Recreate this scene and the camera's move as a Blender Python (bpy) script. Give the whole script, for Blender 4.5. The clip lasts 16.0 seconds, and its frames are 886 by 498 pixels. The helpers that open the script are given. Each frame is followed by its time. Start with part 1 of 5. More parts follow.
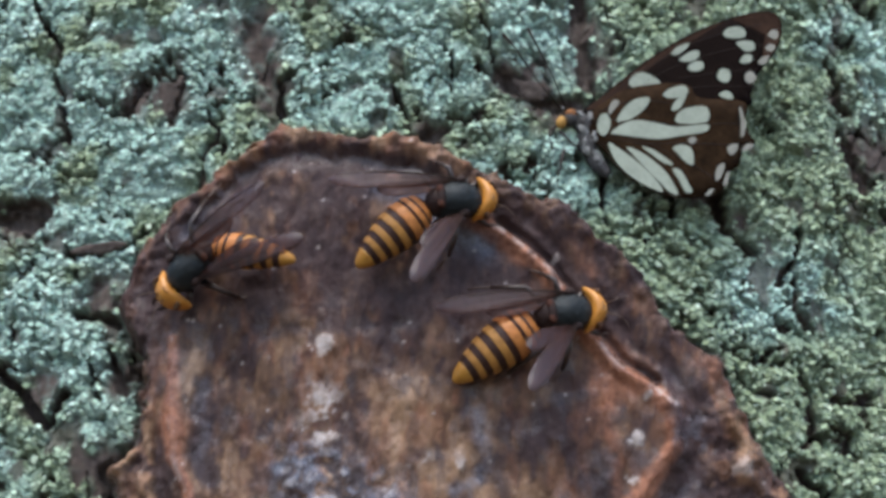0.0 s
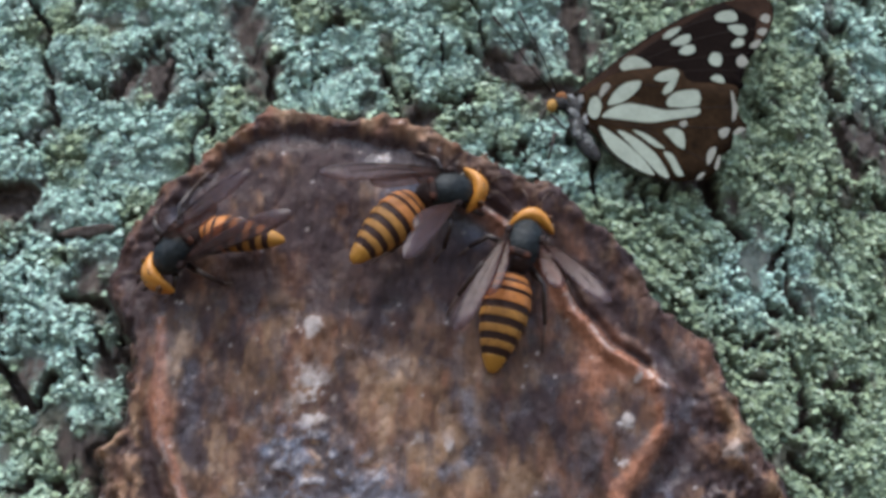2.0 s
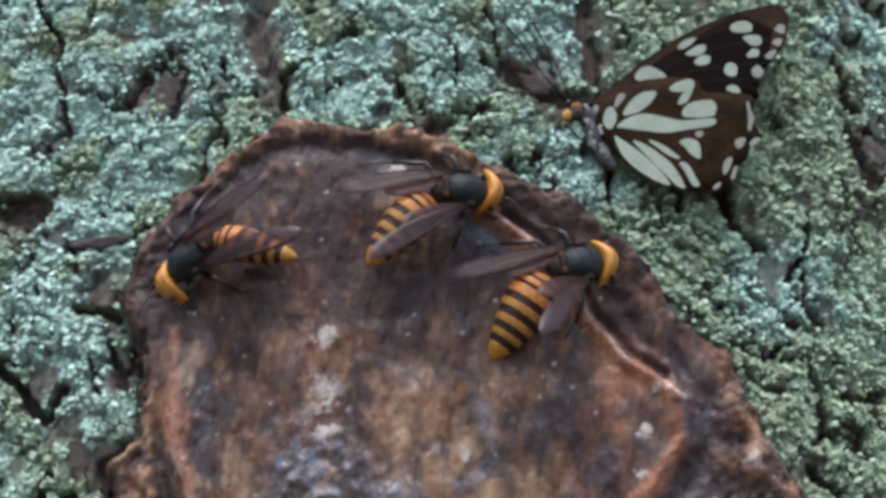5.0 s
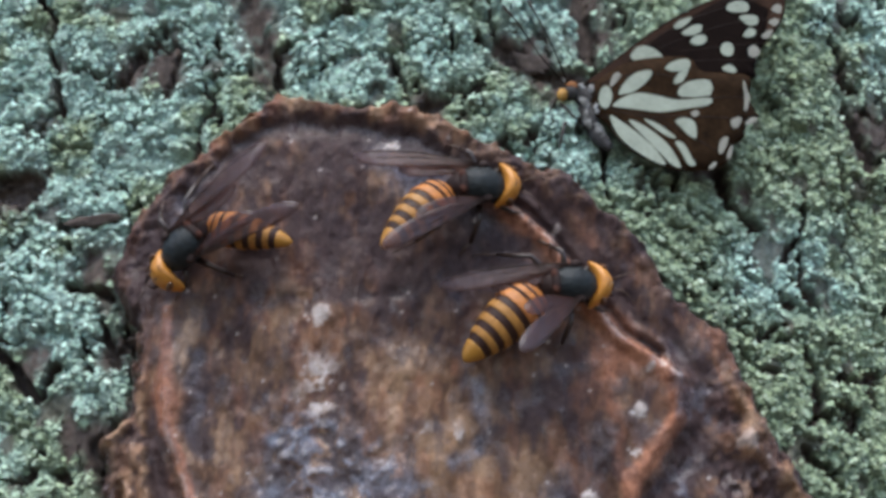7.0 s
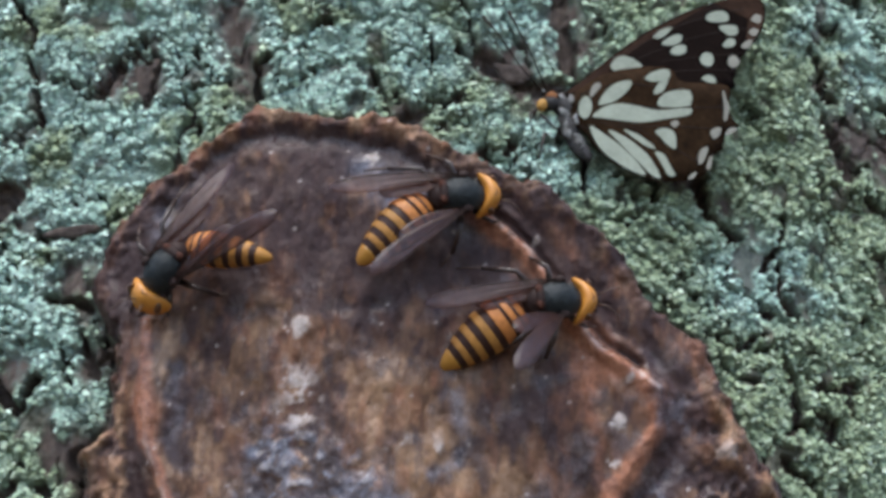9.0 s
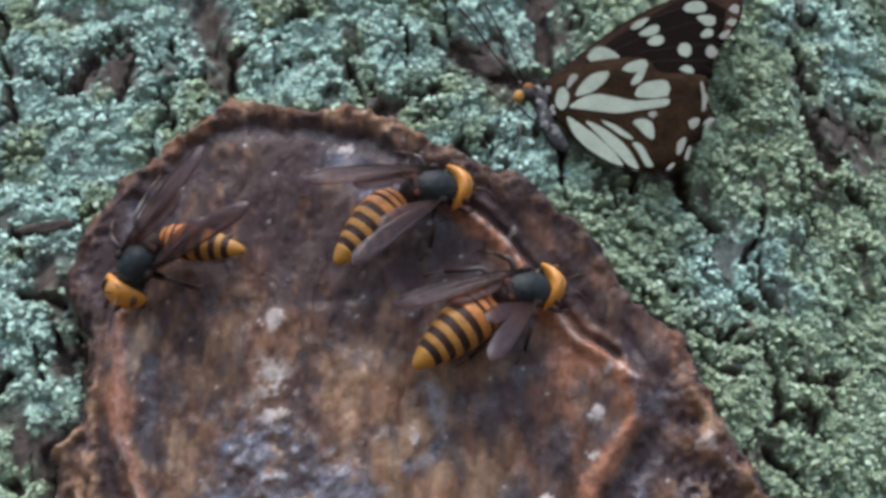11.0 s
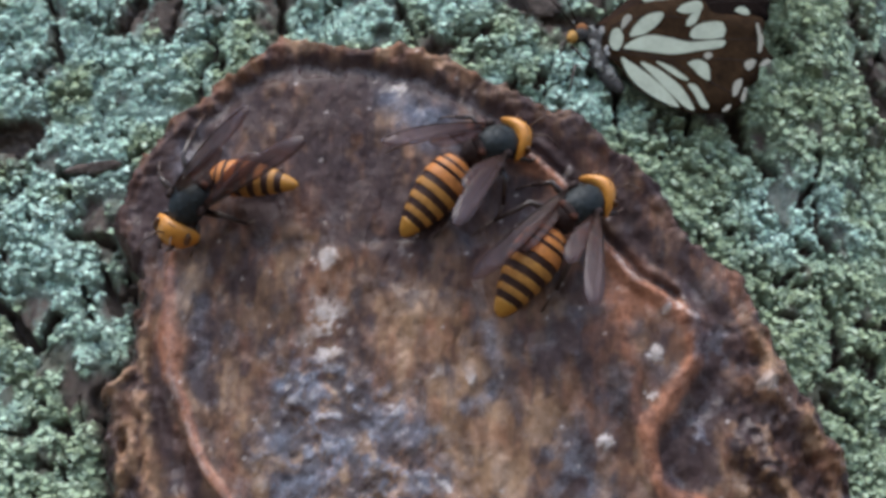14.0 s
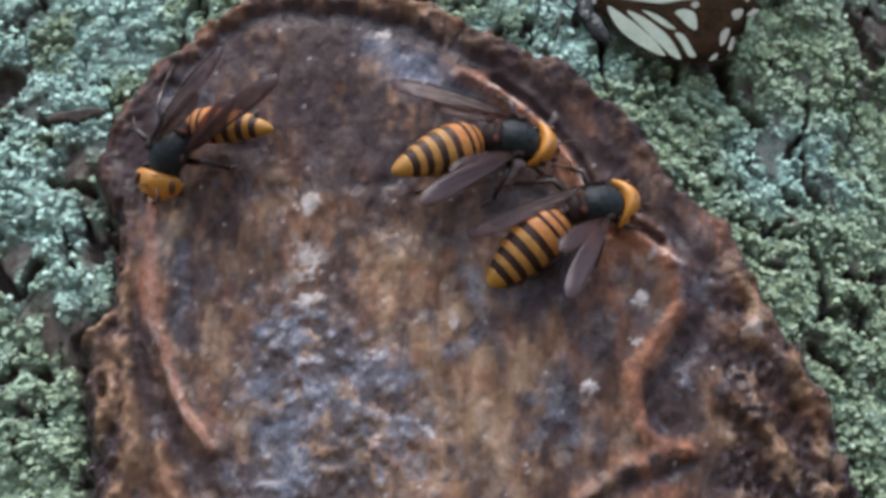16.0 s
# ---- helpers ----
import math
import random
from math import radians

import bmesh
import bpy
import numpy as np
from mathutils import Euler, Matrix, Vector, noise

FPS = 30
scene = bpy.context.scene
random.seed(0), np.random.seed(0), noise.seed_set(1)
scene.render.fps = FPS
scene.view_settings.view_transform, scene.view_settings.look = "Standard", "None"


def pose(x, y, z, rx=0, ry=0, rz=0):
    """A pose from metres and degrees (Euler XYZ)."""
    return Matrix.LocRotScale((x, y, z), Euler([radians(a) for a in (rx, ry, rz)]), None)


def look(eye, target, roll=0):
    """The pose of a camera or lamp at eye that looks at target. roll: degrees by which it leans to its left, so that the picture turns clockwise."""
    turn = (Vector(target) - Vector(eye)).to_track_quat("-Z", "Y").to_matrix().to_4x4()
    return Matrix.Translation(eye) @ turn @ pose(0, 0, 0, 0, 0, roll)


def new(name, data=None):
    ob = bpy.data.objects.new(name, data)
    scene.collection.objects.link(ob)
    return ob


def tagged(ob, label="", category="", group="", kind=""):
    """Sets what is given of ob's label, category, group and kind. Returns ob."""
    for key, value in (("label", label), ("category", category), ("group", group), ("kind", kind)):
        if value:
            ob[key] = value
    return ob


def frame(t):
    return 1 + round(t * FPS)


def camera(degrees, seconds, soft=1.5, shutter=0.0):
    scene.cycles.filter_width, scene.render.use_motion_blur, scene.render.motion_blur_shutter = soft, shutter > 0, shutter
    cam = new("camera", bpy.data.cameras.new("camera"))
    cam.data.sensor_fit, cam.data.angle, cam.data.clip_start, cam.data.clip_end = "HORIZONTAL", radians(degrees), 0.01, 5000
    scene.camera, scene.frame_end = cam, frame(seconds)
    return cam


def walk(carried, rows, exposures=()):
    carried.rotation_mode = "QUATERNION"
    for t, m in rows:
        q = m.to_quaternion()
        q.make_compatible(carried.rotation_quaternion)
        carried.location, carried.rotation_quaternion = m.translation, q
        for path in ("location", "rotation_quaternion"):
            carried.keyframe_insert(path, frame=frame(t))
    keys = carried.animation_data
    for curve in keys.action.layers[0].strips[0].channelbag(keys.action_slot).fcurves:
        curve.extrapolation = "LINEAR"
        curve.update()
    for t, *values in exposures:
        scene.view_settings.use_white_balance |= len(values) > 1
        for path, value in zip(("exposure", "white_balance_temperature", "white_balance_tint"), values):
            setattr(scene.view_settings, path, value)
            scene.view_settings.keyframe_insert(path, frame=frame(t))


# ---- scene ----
# The camera and its walk, held by hand below and in front of the trunk.
cam = camera(32, 16.0, soft=3.7, shutter=0.0)
PATH = [
    (0.0, pose(0.00061, -0.31603, 1.65407) @ pose(0, 0, 0, 0, 0, 0.012) @ pose(0, 0, 0, 107.642) @ pose(0, 0, 0, 0, 0, 0.022)),
    (0.5, pose(-0.00099, -0.31752, 1.65221) @ pose(0, 0, 0, 0, 0, -0.198) @ pose(0, 0, 0, 108.230) @ pose(0, 0, 0, 0, 0, -0.007)),
    (1.0, pose(0.00015, -0.31557, 1.65133) @ pose(0, 0, 0, 0, 0, -0.125) @ pose(0, 0, 0, 108.403) @ pose(0, 0, 0, 0, 0, 0.139)),
    (1.5, pose(0.00004, -0.31266, 1.64788) @ pose(0, 0, 0, 0, 0, -0.000) @ pose(0, 0, 0, 108.146) @ pose(0, 0, 0, 0, 0, -0.000)),
    (2.0, pose(0.00254, -0.31300, 1.64965) @ pose(0, 0, 0, 0, 0, -0.034) @ pose(0, 0, 0, 107.901) @ pose(0, 0, 0, 0, 0, 0.081)),
    (2.5, pose(0.00240, -0.31425, 1.65075) @ pose(0, 0, 0, 0, 0, 0.127) @ pose(0, 0, 0, 107.840) @ pose(0, 0, 0, 0, 0, 0.345)),
    (3.0, pose(0.00088, -0.31308, 1.65215) @ pose(0, 0, 0, 0, 0, -0.087) @ pose(0, 0, 0, 107.765) @ pose(0, 0, 0, 0, 0, -0.362)),
    (3.5, pose(0.00412, -0.31119, 1.64765) @ pose(0, 0, 0, 0, 0, -0.021) @ pose(0, 0, 0, 108.616) @ pose(0, 0, 0, 0, 0, -0.499)),
    (4.0, pose(0.00497, -0.31006, 1.64750) @ pose(0, 0, 0, 0, 0, -0.159) @ pose(0, 0, 0, 108.915) @ pose(0, 0, 0, 0, 0, -0.219)),
    (4.5, pose(0.00191, -0.30975, 1.64540) @ pose(0, 0, 0, 0, 0, 0.049) @ pose(0, 0, 0, 109.322) @ pose(0, 0, 0, 0, 0, 0.122)),
    (5.0, pose(0.00009, -0.30912, 1.64587) @ pose(0, 0, 0, 0, 0, 0.098) @ pose(0, 0, 0, 109.136) @ pose(0, 0, 0, 0, 0, 0.002)),
    (5.2, pose(0.00144, -0.30728, 1.64177) @ pose(0, 0, 0, 0, 0, 0.349) @ pose(0, 0, 0, 109.539) @ pose(0, 0, 0, 0, 0, 0.093)),
    (7.3, pose(0.00156, -0.30623, 1.64239) @ pose(0, 0, 0, 0, 0, 0.090) @ pose(0, 0, 0, 109.051) @ pose(0, 0, 0, 0, 0, 0.107)),
    (7.5, pose(0.00087, -0.30578, 1.64061) @ pose(0, 0, 0, 0, 0, 0.032) @ pose(0, 0, 0, 109.193) @ pose(0, 0, 0, 0, 0, 0.057)),
    (8.0, pose(0.00185, -0.30472, 1.64142) @ pose(0, 0, 0, 0, 0, -0.194) @ pose(0, 0, 0, 108.805) @ pose(0, 0, 0, 0, 0, -0.230)),
    (8.5, pose(0.00324, -0.30636, 1.64404) @ pose(0, 0, 0, 0, 0, -0.294) @ pose(0, 0, 0, 108.868) @ pose(0, 0, 0, 0, 0, -0.028)),
    (9.0, pose(0.00287, -0.30745, 1.64511) @ pose(0, 0, 0, 0, 0, -0.394) @ pose(0, 0, 0, 108.973) @ pose(0, 0, 0, 0, 0, -0.086)),
    (9.2, pose(0.00274, -0.30751, 1.64590) @ pose(0, 0, 0, 0, 0, -0.562) @ pose(0, 0, 0, 109.023) @ pose(0, 0, 0, 0, 0, -0.282)),
    (11.3, pose(0.00793, -0.30059, 1.63887) @ pose(0, 0, 0, 0, 0, -0.655) @ pose(0, 0, 0, 109.839) @ pose(0, 0, 0, 0, 0, -0.689)),
    (11.5, pose(0.00842, -0.29817, 1.63335) @ pose(0, 0, 0, 0, 0, -0.835) @ pose(0, 0, 0, 110.280) @ pose(0, 0, 0, 0, 0, -0.705)),
    (12.0, pose(0.00721, -0.29673, 1.63349) @ pose(0, 0, 0, 0, 0, -0.802) @ pose(0, 0, 0, 109.796) @ pose(0, 0, 0, 0, 0, -0.596)),
    (12.5, pose(0.00661, -0.29857, 1.63589) @ pose(0, 0, 0, 0, 0, -0.833) @ pose(0, 0, 0, 109.799) @ pose(0, 0, 0, 0, 0, -0.702)),
    (13.0, pose(0.00213, -0.29639, 1.63177) @ pose(0, 0, 0, 0, 0, -0.564) @ pose(0, 0, 0, 109.863) @ pose(0, 0, 0, 0, 0, -0.713)),
    (13.5, pose(-0.00079, -0.29337, 1.62893) @ pose(0, 0, 0, 0, 0, -0.262) @ pose(0, 0, 0, 109.728) @ pose(0, 0, 0, 0, 0, -0.402)),
    (14.0, pose(-0.00144, -0.29501, 1.63248) @ pose(0, 0, 0, 0, 0, -0.055) @ pose(0, 0, 0, 109.390) @ pose(0, 0, 0, 0, 0, -0.351)),
    (14.5, pose(-0.00108, -0.29501, 1.63154) @ pose(0, 0, 0, 0, 0, 0.170) @ pose(0, 0, 0, 109.296) @ pose(0, 0, 0, 0, 0, -0.334)),
    (15.0, pose(-0.00206, -0.29444, 1.63051) @ pose(0, 0, 0, 0, 0, 0.060) @ pose(0, 0, 0, 109.081) @ pose(0, 0, 0, 0, 0, -0.420)),
    (15.5, pose(-0.00034, -0.29087, 1.62521) @ pose(0, 0, 0, 0, 0, -0.027) @ pose(0, 0, 0, 109.195) @ pose(0, 0, 0, 0, 0, -0.253)),
    (16.0, pose(0.00144, -0.28947, 1.62386) @ pose(0, 0, 0, 0, 0, -0.106) @ pose(0, 0, 0, 109.287) @ pose(0, 0, 0, 0, 0, -0.286)),
]
walk(cam, PATH, exposures=[(0.0, 1.3), (16.0, 1.3)])

# Daylight in deep open shade: a broad, soft sky with a weak wide sun.
world = bpy.data.worlds.new("sky")
scene.world = world
world.use_nodes = True
sky = world.node_tree.nodes.new("ShaderNodeTexSky")
sky.sky_type, sky.sun_disc = "NISHITA", False
sky.sun_elevation, sky.sun_rotation = radians(66), radians(196.4)
world.node_tree.links.new(sky.outputs["Color"], world.node_tree.nodes["Background"].inputs["Color"])
world.node_tree.nodes["Background"].inputs["Strength"].default_value = 0.125
sun = new("sun", bpy.data.lights.new("sun", "SUN"))
sun.data.energy, sun.data.angle, sun.data.color = 2.0, radians(45), (1.0, 0.97, 0.92)
sun.matrix_world = look((-0.25, -0.85, 2.0), (0, 0, 0))

MM = 0.001
Z0 = 1.75            # height of the branch scar above the ground
RADIUS, AXIS = 290.0, -25.0   # trunk, in millimetres


# ---- noise on arrays ----
def lattice(ix, iy, seed):
    h = (ix * 374761393 + iy * 668265263 + seed * 974634777) & 0x7FFFFFFF
    h = ((h ^ (h >> 13)) * 1274126177) & 0x7FFFFFFF
    return ((h ^ (h >> 16)) & 0xFFFF) / 65535.0


def value_noise(x, y, seed=0):
    ix, iy = np.floor(x).astype(np.int64), np.floor(y).astype(np.int64)
    fx, fy = x - ix, y - iy
    fx, fy = fx * fx * (3 - 2 * fx), fy * fy * (3 - 2 * fy)
    a, b = lattice(ix, iy, seed), lattice(ix + 1, iy, seed)
    c, d = lattice(ix, iy + 1, seed), lattice(ix + 1, iy + 1, seed)
    return (a * (1 - fx) + b * fx) * (1 - fy) + (c * (1 - fx) + d * fx) * fy


def fbm(x, y, seed=0, octaves=4):
    total, amp = 0.0, 0.5
    for k in range(octaves):
        total = total + amp * value_noise(x * 2**k + 7.3 * k, y * 2**k - 3.1 * k, seed + k)
        amp *= 0.5
    return total / (1 - 0.5**octaves)


def cells(x, y, seed=0):
    """Distance to the nearest and second nearest of jittered cell points, and the nearest one's own value."""
    ix, iy = np.floor(x).astype(np.int64), np.floor(y).astype(np.int64)
    one, two, who = np.full(x.shape, 9.0), np.full(x.shape, 9.0), np.zeros(x.shape)
    for dx in (-1, 0, 1):
        for dy in (-1, 0, 1):
            jx, jy = ix + dx, iy + dy
            d = np.hypot(jx + lattice(jx, jy, seed) - x, jy + lattice(jx, jy, seed + 5) - y)
            nearer = d < one
            two = np.where(nearer, one, np.minimum(two, d))
            who = np.where(nearer, lattice(jx, jy, seed + 9), who)
            one = np.minimum(one, d)
    return one, two, who


def ease(a, b, x):
    k = np.clip((x - a) / (b - a), 0, 1)
    return k * k * (3 - 2 * k)


def near_line(x, z, line):
    """Distance to a line of points, in millimetres."""
    best = np.full(x.shape, 1e9)
    for (ax, az), (bx, bz) in zip(line, line[1:]):
        ux, uz = bx - ax, bz - az
        k = np.clip(((x - ax) * ux + (z - az) * uz) / (ux * ux + uz * uz + 1e-9), 0, 1)
        best = np.minimum(best, np.hypot(x - ax - k * ux, z - az - k * uz))
    return best


# ---- materials ----
def material(name):
    m = bpy.data.materials.new(name)
    m.use_nodes = True
    nodes, links = m.node_tree.nodes, m.node_tree.links
    return m, nodes, links, nodes["Principled BSDF"]


def add(nodes, kind, **values):
    n = nodes.new(kind)
    for k, v in values.items():
        if k in n.inputs:
            n.inputs[k].default_value = v
    return n


def noise_node(nodes, links, scale, detail=4.0, rough=0.6, stretch=None):
    co = nodes.new("ShaderNodeTexCoord")
    n = add(nodes, "ShaderNodeTexNoise", Scale=scale, Detail=detail, Roughness=rough)
    if stretch:
        mp = nodes.new("ShaderNodeMapping")
        mp.inputs["Scale"].default_value = stretch
        links.new(co.outputs["Object"], mp.inputs["Vector"])
        links.new(mp.outputs["Vector"], n.inputs["Vector"])
    else:
        links.new(co.outputs["Object"], n.inputs["Vector"])
    return n


def ramp(nodes, links, value, stops):
    r = nodes.new("ShaderNodeValToRGB")
    e = r.color_ramp.elements
    while len(e) < len(stops):
        e.new(0.5)
    for el, (p, c) in zip(e, stops):
        el.position, el.color = p, (*c, 1)
    links.new(value, r.inputs["Fac"])
    return r.outputs["Color"]


def mix(nodes, links, fac, a, b):
    n = nodes.new("ShaderNodeMix")
    n.data_type = "RGBA"
    for sock, v in ((n.inputs["Factor"], fac), (n.inputs["A"], a), (n.inputs["B"], b)):
        if isinstance(v, (int, float)):
            sock.default_value = v
        elif isinstance(v, tuple):
            sock.default_value = (*v, 1)
        else:
            links.new(v, sock)
    return n.outputs["Result"]


def bump(nodes, links, bsdf, height, distance, strength=1.0):
    b = add(nodes, "ShaderNodeBump", Strength=strength, Distance=distance)
    links.new(height, b.inputs["Height"])
    links.new(b.outputs["Normal"], bsdf.inputs["Normal"])


def attr(nodes, name):
    a = nodes.new("ShaderNodeAttribute")
    a.attribute_name = name
    return a.outputs["Fac"]


def scaled(nodes, links, value, k, plus=0.0):
    n = nodes.new("ShaderNodeMath")
    n.operation, n.use_clamp = "MULTIPLY_ADD", True
    links.new(value, n.inputs[0])
    n.inputs[1].default_value, n.inputs[2].default_value = k, plus
    return n.outputs[0]


def bark_material():
    m, nodes, links, b = material("lichened bark")
    brown = ramp(nodes, links, noise_node(nodes, links, 260, 6, 0.65, (1, 1, 0.45)).outputs["Fac"],
                 [(0.3, (0.034, 0.024, 0.021)), (0.52, (0.105, 0.078, 0.067)), (0.75, (0.20, 0.155, 0.134))])
    fine = noise_node(nodes, links, 1100, 5, 0.7).outputs["Fac"]
    # darker than the lobes' greens: shade between lobes put into the base colour
    dull = ramp(nodes, links, fine, [(0.30, (0.11, 0.14, 0.085)), (0.5, (0.215, 0.28, 0.18)), (0.70, (0.32, 0.42, 0.295))])
    bright = ramp(nodes, links, fine, [(0.30, (0.17, 0.245, 0.21)), (0.5, (0.34, 0.48, 0.42)), (0.70, (0.49, 0.66, 0.58))])
    green = mix(nodes, links, attr(nodes, "bluish"), dull, bright)
    links.new(mix(nodes, links, attr(nodes, "lichen"), brown, green), b.inputs["Base Color"])
    b.inputs["Roughness"].default_value = 0.9
    bump(nodes, links, b, noise_node(nodes, links, 900, 6, 0.75).outputs["Fac"], 0.0012)
    return m


def lichen_material():
    m, nodes, links, b = material("leafy lichen")
    geo = nodes.new("ShaderNodeNewGeometry")
    one = geo.outputs["Random Per Island"]
    dull = ramp(nodes, links, one, [(0.0, (0.275, 0.35, 0.21)), (0.45, (0.385, 0.48, 0.305)), (0.85, (0.47, 0.57, 0.395)), (1.0, (0.55, 0.64, 0.50))])
    bright = ramp(nodes, links, one, [(0.0, (0.40, 0.58, 0.49)), (0.45, (0.50, 0.71, 0.61)), (0.85, (0.62, 0.83, 0.725)), (1.0, (0.66, 0.83, 0.75))])
    links.new(mix(nodes, links, attr(nodes, "bluish"), dull, bright), b.inputs["Base Color"])
    b.inputs["Roughness"].default_value = 0.9
    b.inputs["Specular IOR Level"].default_value = 0.08
    bump(nodes, links, b, noise_node(nodes, links, 1800, 4, 0.7).outputs["Fac"], 0.0006)
    return m


def scar_material():
    m, nodes, links, b = material("weathered wet scar wood")
    grain = noise_node(nodes, links, 150, 5, 0.58, (1.0, 1.0, 0.5)).outputs["Fac"]
    fine = noise_node(nodes, links, 700, 5, 0.7).outputs["Fac"]
    base = ramp(nodes, links, grain, [(0.30, (0.023, 0.0120, 0.0105)), (0.45, (0.058, 0.0300, 0.0225)), (0.56, (0.090, 0.047, 0.031)), (0.70, (0.145, 0.081, 0.053))])
    base = mix(nodes, links, attr(nodes, "tan"), base, ramp(nodes, links, grain, [(0.32, (0.115, 0.061, 0.035)), (0.5, (0.225, 0.130, 0.076)), (0.68, (0.35, 0.22, 0.137))]))
    base = mix(nodes, links, attr(nodes, "red"), base, ramp(nodes, links, fine, [(0.3, (0.185, 0.072, 0.044)), (0.7, (0.40, 0.182, 0.108))]))
    # dark stain tone, also used for shade painted into recesses
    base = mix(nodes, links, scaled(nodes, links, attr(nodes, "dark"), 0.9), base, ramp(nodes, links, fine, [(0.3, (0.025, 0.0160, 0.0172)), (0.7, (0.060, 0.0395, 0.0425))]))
    # bluish grey stands in for sky reflected on the wet wood
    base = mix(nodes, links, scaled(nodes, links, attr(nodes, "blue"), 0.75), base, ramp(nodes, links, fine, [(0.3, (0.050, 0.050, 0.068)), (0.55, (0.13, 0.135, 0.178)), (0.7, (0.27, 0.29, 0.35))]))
    # bare pale spots, and highlights painted pale
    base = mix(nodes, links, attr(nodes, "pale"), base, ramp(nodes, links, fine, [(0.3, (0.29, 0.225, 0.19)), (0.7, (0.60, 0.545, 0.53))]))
    links.new(base, b.inputs["Base Color"])
    gloss = nodes.new("ShaderNodeMapRange")
    links.new(noise_node(nodes, links, 320, 4).outputs["Fac"], gloss.inputs["Value"])
    gloss.inputs["From Min"].default_value, gloss.inputs["From Max"].default_value = 0.35, 0.65
    gloss.inputs["To Min"].default_value, gloss.inputs["To Max"].default_value = 0.30, 0.70
    sheen = nodes.new("ShaderNodeMath")
    sheen.operation, sheen.use_clamp = "MULTIPLY_ADD", True
    links.new(attr(nodes, "wet"), sheen.inputs[0])
    sheen.inputs[1].default_value = -0.42
    links.new(gloss.outputs["Result"], sheen.inputs[2])
    links.new(sheen.outputs[0], b.inputs["Roughness"])
    links.new(scaled(nodes, links, attr(nodes, "wet"), 0.42, 0.13), b.inputs["Specular IOR Level"])
    bump(nodes, links, b, noise_node(nodes, links, 480, 6, 0.62, (1, 1, 0.5)).outputs["Fac"], 0.0007)
    return m


def simple(name, color, rough=0.5, vary=0.25, scale=900, relief=0.00008, spec=0.5):
    """A paint-free natural surface: one colour with two scales of variation and fine relief."""
    m, nodes, links, b = material(name)
    n = noise_node(nodes, links, scale, 5)
    lo, hi = tuple(c * (1 - vary) for c in color), tuple(min(1, c * (1 + vary)) for c in color)
    coarse = ramp(nodes, links, noise_node(nodes, links, scale / 6, 2).outputs["Fac"], [(0.3, lo), (0.7, hi)])
    links.new(mix(nodes, links, 0.5, ramp(nodes, links, n.outputs["Fac"], [(0.3, lo), (0.7, hi)]), coarse), b.inputs["Base Color"])
    b.inputs["Roughness"].default_value = rough
    b.inputs["Specular IOR Level"].default_value = spec
    bump(nodes, links, b, n.outputs["Fac"], relief)
    return m


def wing_material():
    m, nodes, links, b = material("smoky wing membrane")
    n = noise_node(nodes, links, 700, 4, 0.6)
    co = nodes.new("ShaderNodeTexCoord")
    cut = nodes.new("ShaderNodeSeparateXYZ")
    links.new(co.outputs["Object"], cut.inputs["Vector"])
    along = nodes.new("ShaderNodeMapRange")
    links.new(cut.outputs["Y"], along.inputs["Value"])
    along.inputs["From Min"].default_value, along.inputs["From Max"].default_value = -0.006, -0.024
    root = ramp(nodes, links, n.outputs["Fac"], [(0.3, (0.030, 0.014, 0.012)), (0.7, (0.075, 0.036, 0.030))])
    tip = ramp(nodes, links, n.outputs["Fac"], [(0.3, (0.062, 0.045, 0.052)), (0.7, (0.14, 0.105, 0.118))])
    links.new(mix(nodes, links, along.outputs["Result"], root, tip), b.inputs["Base Color"])
    b.inputs["Roughness"].default_value = 0.36
    clear = nodes.new("ShaderNodeBsdfTransparent")
    clear.inputs["Color"].default_value = (0.82, 0.67, 0.61, 1)
    both = nodes.new("ShaderNodeMixShader")
    both.inputs["Fac"].default_value = 0.39
    links.new(clear.outputs[0], both.inputs[1])
    links.new(b.outputs[0], both.inputs[2])
    links.new(both.outputs[0], nodes["Material Output"].inputs["Surface"])
    bump(nodes, links, b, n.outputs["Fac"], 0.0002)
    return m


BARK, LICHEN, SCAR = bark_material(), lichen_material(), scar_material()
BLACK = simple("blue-black downy cuticle", (0.0105, 0.0145, 0.0165), 0.48, 0.8, 1300, 0.0004, 0.35)
LEG = simple("dark brown leg", (0.0270, 0.0150, 0.0115), 0.4, 0.3)
TARSUS = simple("light brown leg tip", (0.062, 0.032, 0.020), 0.5, 0.3)
HEAD = simple("orange-yellow head shell", (0.4836, 0.1950, 0.0273), 0.42, 0.18, 700)
EYE = simple("brown compound eye", (0.080, 0.031, 0.011), 0.3, 0.3)
BAND_DARK = simple("dark brown band", (0.030, 0.0115, 0.0080), 0.55, 0.3, spec=0.25)
BAND_ORANGE = simple("red-orange band", (0.37, 0.135, 0.032), 0.5, 0.4, spec=0.3)
BAND_TAN = simple("dull yellow band", (0.315, 0.145, 0.032), 0.5, 0.4, spec=0.3)
TIP = simple("yellow abdomen tip", (0.36, 0.162, 0.020), 0.4, 0.15)
SCUTE = simple("red-brown waist plate", (0.0240, 0.0115, 0.0095), 0.65, 0.5, spec=0.2)
RUST = simple("rust-red spot", (0.060, 0.022, 0.014), 0.75, 0.4, spec=0.15)
WING = wing_material()
VEIN = simple("dark wing vein", (0.016, 0.009, 0.007), 0.7, 0.2, 900, 0.00005, 0.15)
BROWN_WING = simple("brown-black scaled wing", (0.0072, 0.0042, 0.0035), 0.9, 0.45, 700, 0.00005, 0.05)
WARM_WING = simple("warm brown scaled wing", (0.0205, 0.0112, 0.0058), 0.9, 0.75, 900, 0.00005, 0.05)
